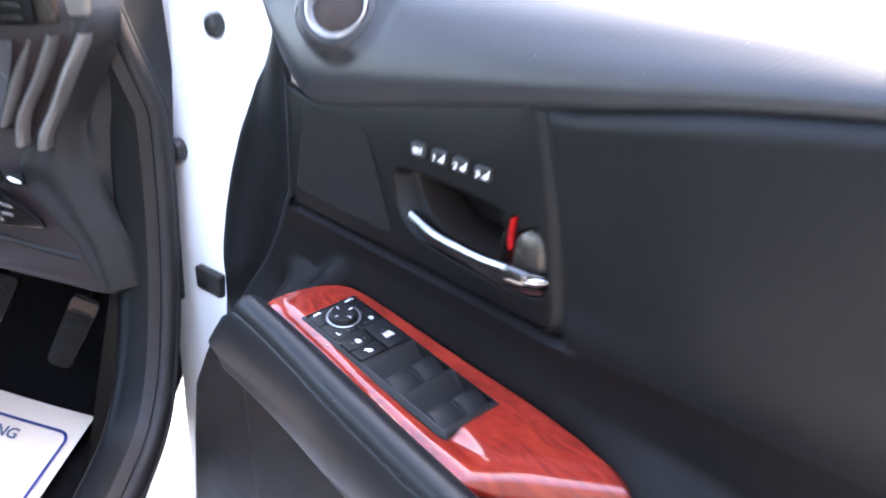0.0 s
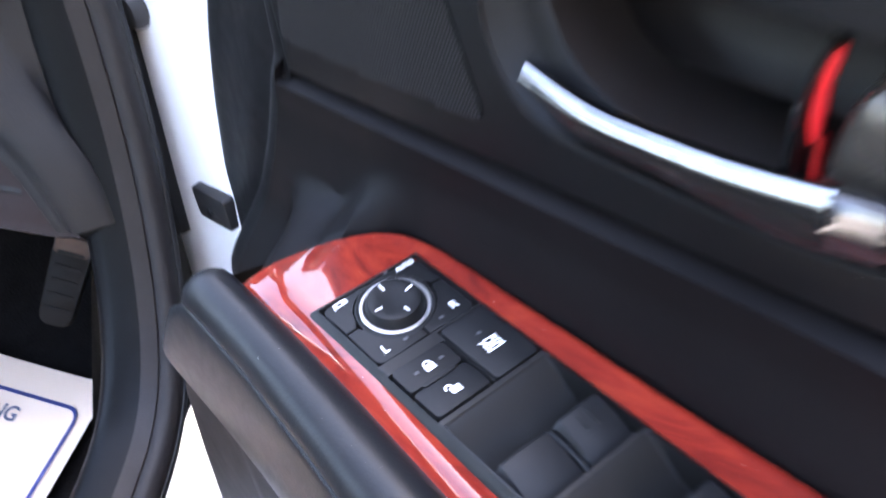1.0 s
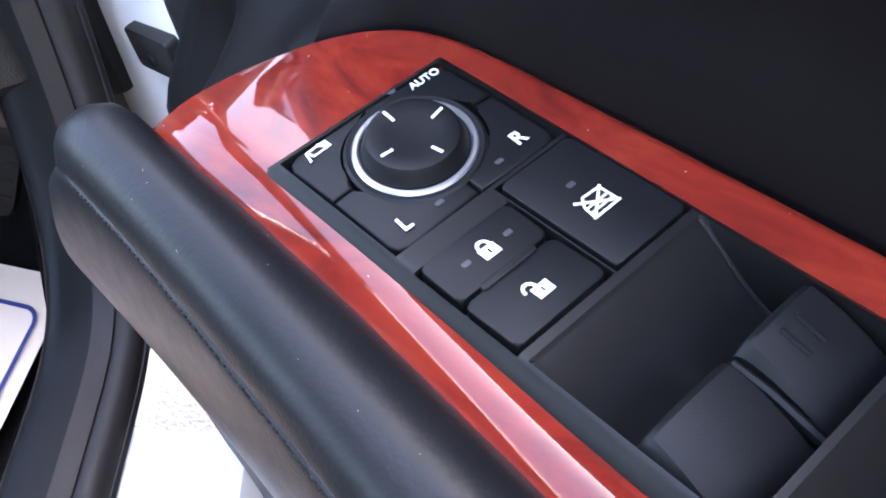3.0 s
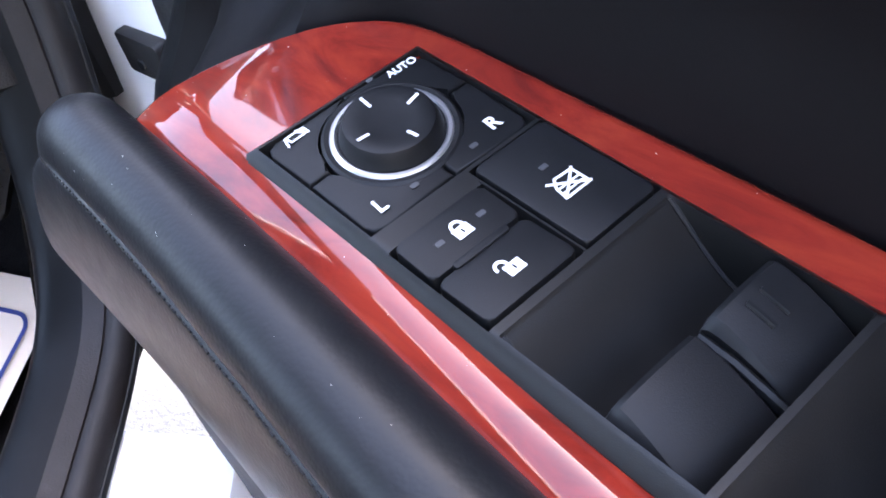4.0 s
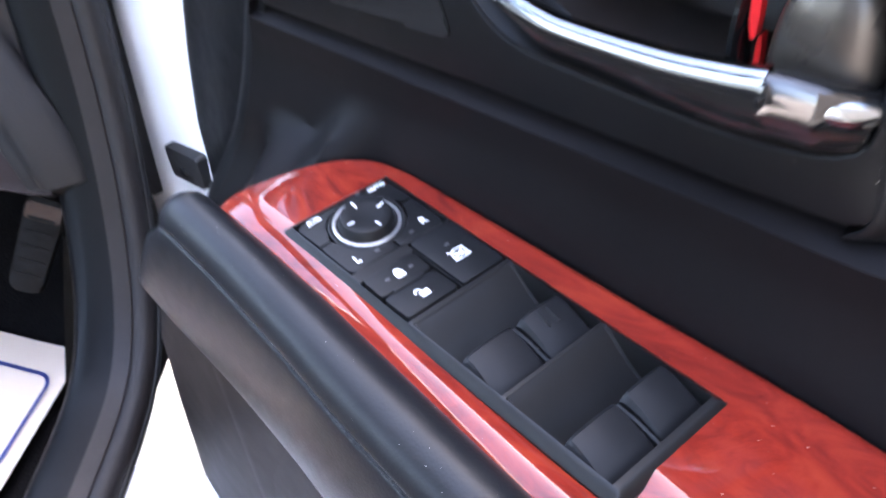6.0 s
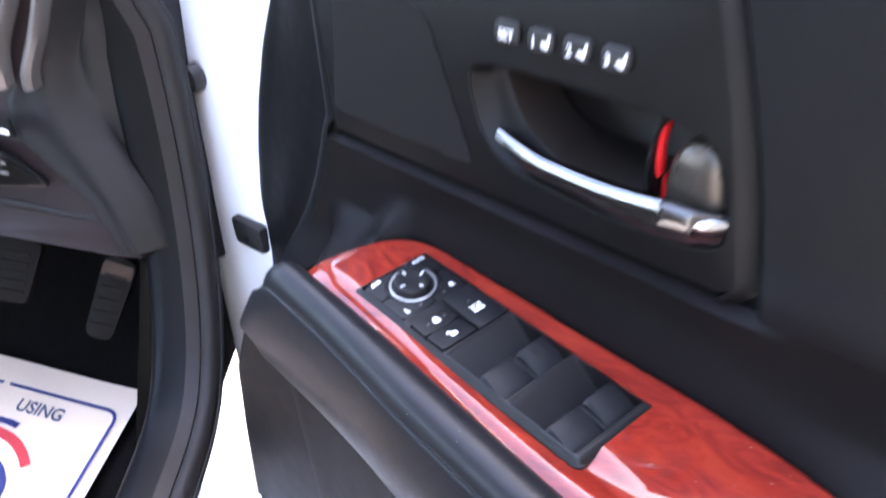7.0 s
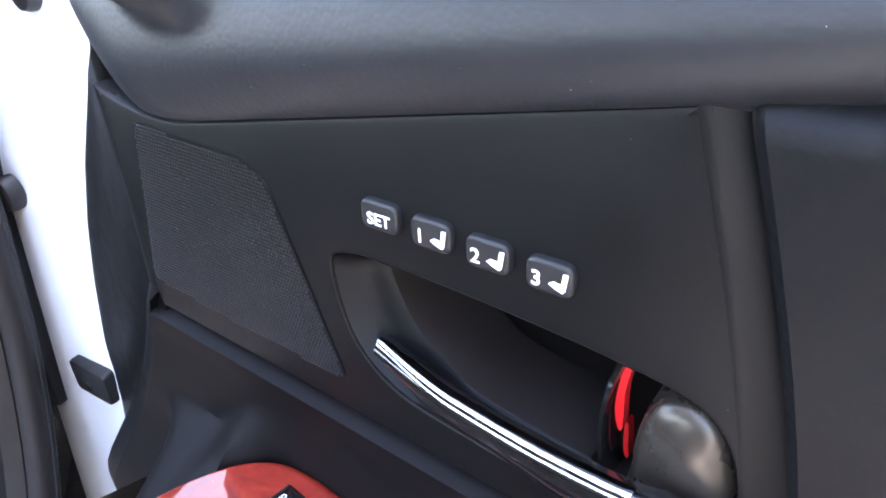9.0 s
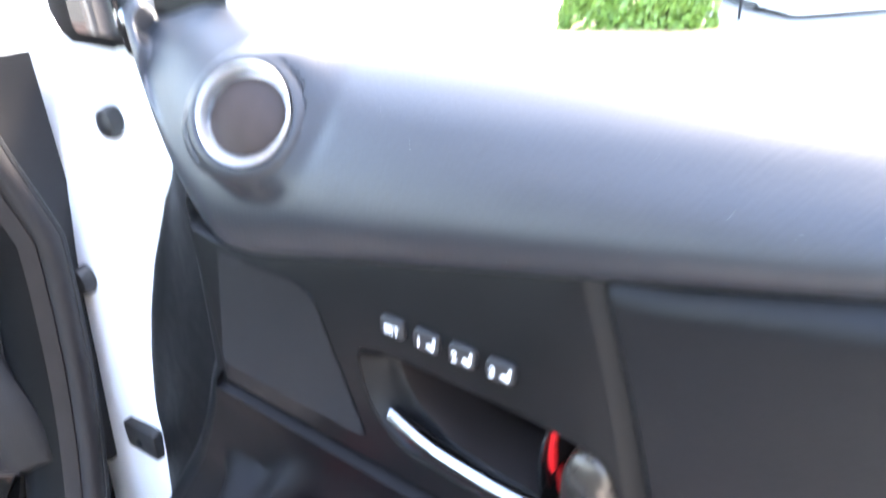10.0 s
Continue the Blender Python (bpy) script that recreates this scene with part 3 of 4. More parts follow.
for a, b in zip(smooth_poly(stitch, 6, False)[::2], smooth_poly(stitch, 6, False)[1::2]):
    t = tube([a, b], 0.0003, 5)
    tmp = bpy.data.meshes.new("t")
    t.to_mesh(tmp)
    t.free()
    bm.from_mesh(tmp)
    bpy.data.meshes.remove(tmp)
part("stitching", bm, LEATHER, arm, "black thread stitching along the seam")

# pod and pocket below the armrest
rows = []
for w in frange(0.40, 0.902, 40):
    f = lerp_table([(0.40, -0.308), (0.63, -0.275), (0.72, -0.258), (0.80, -0.239), (0.852, -0.211), (0.88, -0.194), (0.902, -0.176)], w)
    vv = -0.078
    pts = [(f + 0.03, 0.02), (f + 0.006, -0.045), (f, -0.066), (f + 0.008, vv), (f + 0.04, vv - 0.006), (f + 0.10, vv - 0.015), (f + 0.25, vv - 0.024), (0.50, vv - 0.024), (0.80, vv)]
    rows.append([(u, v, w) for u, v in smooth_poly(pts, 4, False)])
part("lower_pod", loft(rows), CARD, door, "black lower door pod and pocket")

# red wood panel on the armrest
rows = []
for k in range(380):
    s = k / 379
    u = FRONT + (REAR - FRONT) * (0.75 * s + 0.25 * (1 - math.cos(math.pi * s)) / 2)
    vo = wood_outer(u)
    vi = lerp_table(INNER, u) + 0.0005
    if u > 0.105:
        vi = -0.1005 + (u - 0.105) / (REAR - 0.105) * 0.0590
        vi = min(vi, vo - 0.0005)
    wid = vo - vi
    r = []
    for q in frange(0, 1, 112):
        v = vi + wid * q
        din, dout = wid * q, wid * (1 - q)
        h = -0.0015
        back = ease(-0.06, 0.03, u)
        h -= (0.0040 - 0.0008 * back) * max(0, 1 - din / (0.014 - 0.0035 * back)) ** 2
        h -= (0.05 * back * min(0.013, max(0, din - 0.009)) + 34 * ease(-0.07, 0.01, u) * (1 - 0.9 * ease(0.05, 0.11, u)) * max(0, min(din, 0.0165) - 0.0040) ** 2) * (1 - ease(0.017, 0.032, din) * ease(-0.10, -0.07, u))
        h -= 0.0022 * max(0, 1 - dout / 0.004) ** 2
        h -= 0.006 * max(0, 1 - (u - FRONT) / 0.030) ** 2
        h -= 0.010 * ease(0.10, 0.14, u) * max(0, 1 - din / 0.020) ** 2
        dp, dq = u + 0.07603, v + 0.06912
        pp, qq = (0.99783 * dp - 0.18335 * dq) / 0.94297, (0.93158 * dq + 0.07314 * dp) / 0.94297
        cp, cq = min(pp - 0.0008, 0.1622 - pp), min(qq - 0.0020, 0.0462 - qq)
        if cp > 0 and cq > 0 and not (cp < 0.005 and cq < 0.005 and math.hypot(0.005 - cp, 0.005 - cq) > 0.005):
            h = -0.016
        r.append((u, v, plane_w(u, v) + h))
    r = [(u, vi - 0.0005, plane_w(u, vi) - 0.012)] + r + [(u, vo + 0.0006, plane_w(u, vo) - 0.010)]
    rows.append(r)
wood = part("wood_panel", loft(rows, False, True), WOOD, door, "glossy red burl wood armrest panel", 50)


def dust(ob, count, seed, where=lambda c: True):
    """Tiny pale specks lying on the faces of a part."""
    rr = random.Random(seed)
    verts, faces = [], []
    polys = ob.data.polygons
    while count:
        p = polys[rr.randrange(len(polys))]
        if not where(p.center):
            continue
        a, b = (ob.data.vertices[p.vertices[i]].co for i in (0, 2))
        o = a.lerp(b, rr.random()) + p.normal * 0.00006
        t = p.normal.orthogonal().normalized()
        t = (t * math.cos(count) + p.normal.cross(t) * math.sin(count)) * rr.uniform(0.00006, 0.00019)
        s = p.normal.cross(t) * rr.uniform(0.3, 1.0)
        i = len(verts)
        verts += [o - t, o + s, o + t, o - s]
        faces.append((i, i + 1, i + 2, i + 3))
        count -= 1
    me = bpy.data.meshes.new("dust")
    me.from_pydata(verts, [], faces)
    me.materials.append(LINT)
    d = new("dust", me)
    d.parent = ob
    tagged(d, "tiny pale dust specks", kind="stuff")


dust(arm, 110, 1, lambda c: c.z > plane_w(c.x, c.y) - 0.012 and c.x < 0.2)
dust(wood, 70, 2, lambda c: c.z > plane_w(c.x, c.y) - 0.008)
dust(pad, 100, 3, lambda c: c.x < 0.35 and c.y < 0.04)
dust(bezel, 26, 4, lambda c: abs(c.y - bezel_v(c.z)) < 0.0004)

# ---------------------------------------------------------------- window switch panel
# p runs rearward from the front corner, q outboard, h up from the panel plane
pack = thing("window_switch_panel", "black window and mirror switch panel set in red wood", "switch panel", DOOR_POSE)


def pq(p, q, h=0.0):
    u, v = -0.07603 + 0.93158 * p + 0.18335 * q, -0.06912 - 0.07314 * p + 0.99783 * q
    return Vector((u, v, plane_w(u, v) - 0.0022 + h))


P0, P1, Q0, Q1 = -0.0024, 0.1655, -0.0010, 0.0492
RAD = 0.0050
out = rounded(P0, Q0, P1, Q1, RAD, 6)


def height(p, q):
    """Relief of the surround: rim, wells for buttons, scooped cups."""
    h = 0.0024
    edge = min(p - P0, P1 - p, q - Q0, Q1 - q)
    h -= 0.0034 * max(0, 1 - edge / 0.0038) ** 1.6
    if 0.0018 < p < 0.0392 and 0.0030 < q < 0.0453:
        h = -0.002
    if 0.0450 < p < 0.0716 and 0.0024 < q < 0.0250:
        h = -0.002
    if 0.0408 < p < 0.0716 and 0.0260 < q < 0.0457:
        h = -0.002
    for a in (0.0738, 0.1180):
        if a < p < a + 0.0418 and 0.0028 < q < 0.0452:
            s = min(1.0, (p - a) / 0.024)
            h = 0.0020 - 0.0145 * math.sin(s * math.pi / 2) ** 1.15
    return h


NP, NQ = 334, 100
bm = bmesh.new()
grid = []
for i in range(NP):
    r = []
    for j in range(NQ):
        p, q = P0 + (P1 - P0) * i / (NP - 1), Q0 + (Q1 - Q0) * j / (NQ - 1)
        hh = height(p, q)
        # pull the four corners of the sheet in to round them
        cp, cq = min(p - P0, P1 - p), min(q - Q0, Q1 - q)
        r.append(bm.verts.new(pq(p, q, hh)) if not (cp < RAD and cq < RAD and math.hypot(RAD - cp, RAD - cq) > RAD + 0.0001) else None)
    grid.append(r)
for i in range(NP - 1):
    for j in range(NQ - 1):
        f = (grid[i][j], grid[i + 1][j], grid[i + 1][j + 1], grid[i][j + 1])
        if all(f):
            bm.faces.new(f)
surround = part("surround", bm, FRAME, pack, "dark grey surround with scooped finger cups", 40)
rim = [[pq(*p, -0.005) for p in out], [pq(*p, -0.0010) for p in out], [pq(0.0815 + (p[0] - 0.0815) * 0.990, 0.0241 + (p[1] - 0.0241) * 0.965, -0.0003) for p in out]]
part("rim", loft(rim, True), FRAME, pack)


def key(name, outline, top, label, bevel=0.0009, tilt=None, mat=SWITCH):
    to = lambda x, y, z: pq(x, y, z + (tilt(x, y) if tilt and z > 0 else 0))
    return part(name, prism(outline, -0.002, top, to, bevel, 3), mat, pack, label, 50)


def flat(p, q, h, up=(-1, 0)):
    """Pose for lettering on the panel: reads outboard, its top to the front."""
    o = pq(p, q, h)
    return place_frame(o, pq(p, q + 0.01, h) - o, pq(p - 0.01, q, h) - o)


# mirror pad: four corner keys round the joystick
KP, KQ = 0.0190, 0.0240
C = pq(KP, KQ, 0.0)
for sp, sq, txt in ((-1, 1, "AUTO"), (1, 1, "R"), (1, -1, "L"), (-1, -1, "")):
    e0p, e1p = KP + sp * 0.0003, (0.0020 if sp < 0 else 0.0388)
    e0q, e1q = KQ + sq * 0.0003, (0.0033 if sq < 0 else 0.0450)
    R = 0.0158
    arc = [(KP + sp * R * math.cos(a), KQ + sq * R * math.sin(a)) for a in frange(0.02, math.pi / 2 - 0.02, 9)]
    pts = arc + [(e0p, e1q), (e1p - sp * 0.0030, e1q), (e1p - sp * 0.0009, e1q - sq * 0.0009), (e1p, e1q - sq * 0.0030), (e1p, e0q)]
    if sp * sq < 0:
        pts = pts[::-1]
    dome = lambda p, q: 0.0005 - 0.000004 - 2.4 * ((p - KP) ** 2 + (q - KQ) ** 2) * 0.9
    k = key("mirror_select_key", pts, 0.0026, "corner key of the mirror pad", 0.0006, dome)
    tp, tq = {"AUTO": (0.0040, 0.0385), "R": (0.0336, 0.0389), "L": (0.0343, 0.0088), "": (0.0039, 0.0103)}[txt]
    hh = 0.0026 + dome(tp, tq) + 0.0003
    if txt:
        lettering("lettering", txt, 0.0029 if len(txt) > 1 else 0.0049, flat(tp, tq + (0.0006 if len(txt) > 1 else 0), hh), MARK, k, "white lettering")
    else:
        g = lambda x, y, z: pq(tp + 0.0007 - 0.85 * y, tq + 0.85 * x, hh + z)
        frame_o = [(-0.0028, 0.0015), (0.0030, 0.0017), (0.0032, -0.0010), (-0.0024, -0.0013)]
        frame_i = [(-0.0022, 0.0010), (0.0025, 0.0012), (0.0027, -0.0005), (-0.0019, -0.0008)]
        for j in range(4):
            m_ = (j + 1) % 4
            part("fold_symbol", prism([frame_o[j], frame_o[m_], frame_i[m_], frame_i[j]], 0, 0.0001, g), MARK, k, "white folding mirror symbol", smooth=False)
        bm = prism([(-0.0040, -0.0022), (-0.0034, -0.0022), (-0.0026, 0.0012), (-0.0032, 0.0013)], 0, 0.0001, g)
        part("fold_arrow", bm, MARK, k, smooth=False)
        bm = prism([(0.0006, 0.0022), (0.0024, 0.0012), (0.0022, -0.0004), (0.0016, -0.0004), (0.0004, 0.0012)], 0, 0.0001, g)
        part("fold_arrow", bm, MARK, k, smooth=False)
    if txt:
        ip, iq = {"AUTO": (0.0019, 0.0317), "R": (0.0356, 0.0318), "L": (0.0352, 0.0167)}[txt]
        part("indicator", prism(rounded(-0.0009, -0.0006, 0.0009, 0.0006, 0.0003, 2), 0, 0.00015, lambda x, y, z: pq(ip - y, iq + x, 0.0026 + dome(ip, iq) + z)), GREYMARK, k, smooth=False)
X = (pq(KP + 0.01, KQ) - C).normalized()
Nn = X.cross(pq(KP, KQ + 0.01) - C).normalized()
KM = place_frame(C, X, Nn.cross(X)) @ Matrix.Scale(0.96, 4)
collar = part("knob_collar", lathe([(0.0158, -0.001), (0.0157, 0.0026), (0.0150, 0.0030), (0.0138, 0.0028)], KM, 56), SWITCH, pack)
part("knob_ring", lathe([(0.0140, 0.0018), (0.0139, 0.0028), (0.0135, 0.0032), (0.0127, 0.0032), (0.0123, 0.0028), (0.0122, 0.0010)], KM, 64), RINGMET, pack, "bright silver ring round the joystick")
knob = part("mirror_joystick", lathe([(0.0119, 0.0003), (0.0119, 0.0022), (0.0116, 0.0034), (0.0108, 0.0056), (0.0102, 0.0067), (0.0091, 0.0070), (0.0060, 0.0065), (0.0020, 0.0062)], KM, 56), SWITCH, pack, "round black mirror joystick")
for a in range(4):
    c, s = math.cos(a * math.pi / 2), math.sin(a * math.pi / 2)
    bm = prism([(0.0058, -0.00035), (0.0090, -0.00035), (0.0090, 0.00035), (0.0058, 0.00035)], 0, 0.00012, lambda x, y, z: KM @ Vector((c * x - s * y, s * x + c * y, 0.00655 + z + 0.0006 * max(0, (x - 0.0058) / 0.0032))))
    part("direction_mark", bm, MARK, knob, "white direction mark", smooth=False)

# door lock keys and window lockout key
lk = key("lock_key", round_corners([(0.0455, 0.0030), (0.0566, 0.0030), (0.0566, 0.0243), (0.0455, 0.0243)], 0.0014), 0.0030, "door lock key", 0.0006, lambda p, q: -0.05 * (p - 0.0455) + 0.0003)
ul = key("unlock_key", round_corners([(0.0576, 0.0030), (0.0710, 0.0030), (0.0710, 0.0243), (0.0576, 0.0243)], 0.0014), 0.0026, "door unlock key", 0.0006, lambda p, q: 0.05 * (p - 0.0576))
part("rocker_bar", prism(rounded(0.0562, 0.0075, 0.0580, 0.0205, 0.0007, 3), 0, 0.0031, lambda x, y, z: pq(x, y, z), 0.0003, 2), SWITCH, pack)
lo = key("window_lockout_key", round_corners([(0.0412, 0.0266), (0.0711, 0.0266), (0.0711, 0.0452), (0.0412, 0.0452)], 0.0014), 0.0030, "window lockout key", 0.0006)
part("fine_rib", prism([(0.0440, 0.0254), (0.0716, 0.0254), (0.0716, 0.0258), (0.0440, 0.0258)], 0, 0.0026, lambda x, y, z: pq(x, y, z)), SWITCH, pack, smooth=False)


def padlock(p, q, h, parent, opened):
    g = lambda x, y, z: pq(p - y, q + x, h + z)
    part("padlock_symbol", prism([(-0.0018, -0.0022), (0.0018, -0.0022), (0.0018, 0.0006), (-0.0018, 0.0006)], 0, 0.0001, g), MARK, parent, "white padlock symbol", smooth=False)
    part("keyhole", prism([(-0.0002, -0.0014), (0.0002, -0.0014), (0.0002, -0.0002), (-0.0002, -0.0002)], 0, 0.00016, g), SWITCH, parent, smooth=False)
    dx = -0.0016 if opened else 0.0
    ring = [(dx + 0.0015 * math.cos(a), 0.0008 + 0.0017 * math.sin(a)) for a in frange(-0.25, math.pi + 0.25, 9)]
    inner = [(dx + 0.0009 * math.cos(a), 0.0008 + 0.0010 * math.sin(a)) for a in frange(math.pi + 0.25, -0.25, 9)]
    part("shackle", prism(ring + inner, 0, 0.0001, g), MARK, parent, smooth=False)


padlock(0.0511, 0.0143, 0.0031, lk, False)
padlock(0.0644, 0.0145, 0.0030, ul, True)
g = lambda x, y, z: pq(0.0580 - y, 0.0356 + x, 0.0031 + z)
corner = [(-0.0032, -0.0026), (0.0030, -0.0026), (0.0030, 0.0024), (-0.0012, 0.0027), (-0.0027, 0.0006)]
for j in range(5):
    a_, b_ = Vector(corner[j]), Vector(corner[(j + 1) % 5])
    n_ = (b_ - a_).normalized().orthogonal() * 0.00026
    part("lockout_symbol", prism([tuple(a_ - n_), tuple(b_ - n_), tuple(b_ + n_), tuple(a_ + n_)], 0, 0.00008 + 0.000004 * j, g), MARK, lo, "white window symbol", smooth=False)
for y_ in (-0.0013, 0.0001):
    part("lockout_symbol", prism([(-0.0028, y_ - 0.00022), (0.0029, y_ - 0.00022), (0.0029, y_ + 0.00022), (-0.0028, y_ + 0.00022)], 0, 0.00011, g), MARK, lo, smooth=False)
for k, z0, mt in ((0.00028, 0.00014, MARK),):
    for s in (1, -1):
        d = Vector((0.0040, 0.0032 * s)).normalized()
        n_ = Vector((-d.y, d.x)) * k
        a_, b_ = d * -0.0044, d * 0.0044
        part("cross_stroke", prism([tuple(a_ - n_), tuple(b_ - n_), tuple(b_ + n_), tuple(a_ + n_)], 0, z0 + 0.00002 * s, g), mt, lo, smooth=False)
for ip, iq, kk in ((0.0511, 0.0195, lk), (0.0510, 0.0095, lk), (0.0512, 0.0357, lo)):
    part("indicator", prism(rounded(-0.0009, -0.0006, 0.0009, 0.0006, 0.0003, 2), 0, 0.00015, lambda x, y, z: pq(ip - y, iq + x, 0.0030 + z)), GREYMARK, kk, smooth=False)

# four window switches
for p0, q0, q1 in ((0.0962, 0.0266, 0.0448), (0.0962, 0.0032, 0.0236), (0.1406, 0.0266, 0.0448), (0.1406, 0.0032, 0.0236)):
    rows = []
    for x, top, low in ((0.0000, 0.0010, -0.0012), (0.0004, 0.0022, -0.0020), (0.0016, 0.0030, -0.0050), (0.0040, 0.0028, -0.010), (0.0080, 0.0017, -0.012), (0.0130, -0.0004, -0.012), (0.0170, -0.0026, -0.012), (0.0190, -0.0040, -0.012)):
        r = [pq(p0 + x, q0, low)]
        k = max(0.0, 1 - x / 0.015)
        for q, d in ((q0, 0.0008 + 0.0014 * k), (q0 + 0.0006 + 0.0014 * k, 0.0001), (q0 + 0.005, -0.0004), (0.5 * (q0 + q1), -0.0006), (q1 - 0.005, -0.0004), (q1 - 0.0006, 0.0001), (q1, 0.0008)):
            r.append(pq(p0 + x, q, top - d))
        r.append(pq(p0 + x, q1, low))
        rows.append(r)
    sw = part("window_switch", loft(rows, True, True), SWITCH, pack, "black rocker window switch with a raised front lip", 35)
    if p0 < 0.1:
        for dq in (-0.0022, 0.0016):
            if q0 > 0.02:
                qc = 0.5 * (q0 + q1) + dq
                part("grip_rib", tube([pq(p0 + 0.0035, qc, 0.0035), pq(p0 + 0.0095, qc, 0.0020)], 0.0006, 6), SWITCH, sw)
for p0 in (0.0962, 0.1406):
    part("divider", tube([pq(p0 + 0.0008, 0.0251, -0.0004), pq(p0 + 0.008, 0.0251, -0.0010), pq(p0 + 0.0195, 0.0251, -0.0042)], (0.0011, 0.0016), 8), SWITCH, pack)
    # highlight along each cup's rounded edge, painted as a paler grey bead
    for q in (0.0030, 0.0451):
        arc = [pq(p0 - 0.0224 + 0.024 * s, q, 0.0024 - 0.0145 * math.sin(s * math.pi / 2) ** 1.15) for s in frange(0.02, 0.97, 14)]
        part("cup_edge_light", tube(arc, 0.0005, 6), KEYGREY, surround, "finger cup edge with its highlight in paler grey")

# ---------------------------------------------------------------- the car round the door opening
# opening line of the body seal in the plane x = -0.305: (y, z)
SEAL = smooth_poly([(0.775, 1.62), (0.737, 1.25), (0.724, 1.10), (0.724, 1.00), (0.714, 0.92), (0.695, 0.84), (0.664, 0.76), (0.624, 0.698), (0.575, 0.662), (0.50, 0.648), (0.40, 0.643), (0.0, 0.640), (-0.7, 0.640)], 8, False)
body = thing("car", "white car with black rubber door opening seal", "car", pose(0, 0, 0))


def swept(profile, pts=SEAL):
    """Carry a profile of (x, away) along the opening, which leans inward above the dash; away points out of it."""
    rows = []
    for i, (y, z) in enumerate(pts):
        a, b = Vector(pts[max(i - 1, 0)]), Vector(pts[min(i + 1, len(pts) - 1)])
        d = (b - a).normalized()
        out = Vector((-d.y, d.x))
        rows.append([(x - 0.005 - 0.30 * max(0, z - 1.0), y + out.x * k, z + out.y * k) for x, k in profile])
    return rows


def ring_profile(cx, ck, r, n=12):
    return [(cx + r * math.cos(2 * math.pi * j / n), ck + r * math.sin(2 * math.pi * j / n)) for j in range(n)]


part("opening_seal", loft(swept(ring_profile(-0.311, 0.0, 0.012)), True), FLOCK, body, "black rubber door opening seal")
part("seal_lip", loft(swept(ring_profile(-0.301, 0.004, 0.004, 8)), True), RUBBER, body)
# interior side trim inside the seal
part("side_trim", loft(swept([(-0.321, -0.004), (-0.327, -0.0130), (-0.337, -0.0150), (-0.348, -0.0160), (-0.357, -0.0160), (-0.362, -0.0130), (-0.366, -0.008), (-0.370, 0.0), (-0.376, 0.10)])), KICK, body, "black kick panel and scuff trim")
# edge strip by the seal; its brown highlight is put into the colour
part("lit_scuff_strip", loft(swept([(-0.313, -0.006), (-0.315, -0.0125), (-0.320, -0.0145), (-0.3275, -0.0165), (-0.3285, -0.010)])), SCUFFLIT, body, "scuff strip beside the seal, its brown highlight painted in")
# hinge pillar, painted, set back behind the seal
rows = []
for z in frange(0.30, 1.152, 30):
    yb = lerp_table([(0.30, 0.66), (0.796, 0.726), (0.947, 0.748), (1.089, 0.790), (1.152, 0.805)], z)
    xm = lerp_table([(0.30, -0.245), (0.85, -0.240), (1.0, -0.190), (1.10, -0.160), (1.13, -0.170), (1.152, -0.190)], z)
    face = [(x, yb - 0.68 * (x + 0.302)) for x in frange(-0.335, xm, 7)]
    rows.append([(-0.345, yb + 0.05, z)] + [(x, y, z) for x, y in face] + [(xm + 0.006, face[-1][1] + 0.006, z), (xm + 0.010, face[-1][1] + 0.03, z), (xm + 0.012, yb + 0.5, z)])
part("hinge_pillar", loft(rows), WHITE, body, "white painted hinge pillar")
sill = [p for p in SEAL if p[0] < 0.53]
part("sill", loft(swept([(-0.310, 0.004), (-0.293, 0.010), (-0.280, 0.016), (-0.255, 0.022), (-0.232, 0.034), (-0.222, 0.06), (-0.225, 0.20)], sill)), WHITE, body, "white painted sill")
# rubber plugs on the pillar
for x, y, z, r in ((-0.302, 0.748, 0.947, 0.0140), (-0.245, 0.751, 1.089, 0.0140)):
    m = place_frame((x - 0.003, y - 0.003, z), (0.83, -0.56, 0), (0, 0, 1))
    m = m if (m.to_3x3() @ Vector((0, 0, 1))).y < 0 else m @ pose(0, 0, 0, 180, 0, 0)
    part("pillar_plug", lathe([(r, -0.004), (r, 0.002), (r * 0.86, 0.0075), (r * 0.5, 0.0100), (r * 0.12, 0.0105)], m @ Matrix.Diagonal((0.80, 1, 1, 1)), 24), PLUG, body, "round dark rubber plug")
# door check strap: a stamped arm with a boxy end and a rivet
at = lambda x, y, z: (-0.290 + 0.80 * x - 0.56 * z, 0.718 - 0.60 * x - 0.80 * z, 0.798 + y)
strap = part("check_strap", prism(rounded(0.000, -0.0150, 0.046, 0.0150, 0.004), -0.007, 0.007, at, 0.003, 2), PLUG, body, "black door check strap")
part("rivet", prism([(0.021 + 0.004 * math.cos(a), -0.004 + 0.004 * math.sin(a)) for a in frange(0, 2 * math.pi * 15 / 16, 16)], 0.0065, 0.0085, at, 0.0006, 1), RUBBER, strap, "dark rivet head")
# front wing and mirror-side body ahead of the pillar
rows = [[(-0.135, y, 0.45), (-0.120, y, 0.75), (-0.128, y, 0.98), (-0.20, y, 1.09 - 0.06 * (y - 0.8)), (-0.42, y, 1.12 - 0.06 * (y - 0.8))] for y in frange(0.87, 1.75, 6)]
part("front_wing", loft(rows), WHITE, body, "white front wing")
part("bonnet", loft([[(-0.42 - 1.15 * s, y, 1.12 - 0.06 * (y - 0.8) + 0.05 * math.sin(math.pi * s)) for s in frange(0, 1, 12)] for y in frange(1.12, 1.75, 6)]), WHITE, body, "white bonnet")
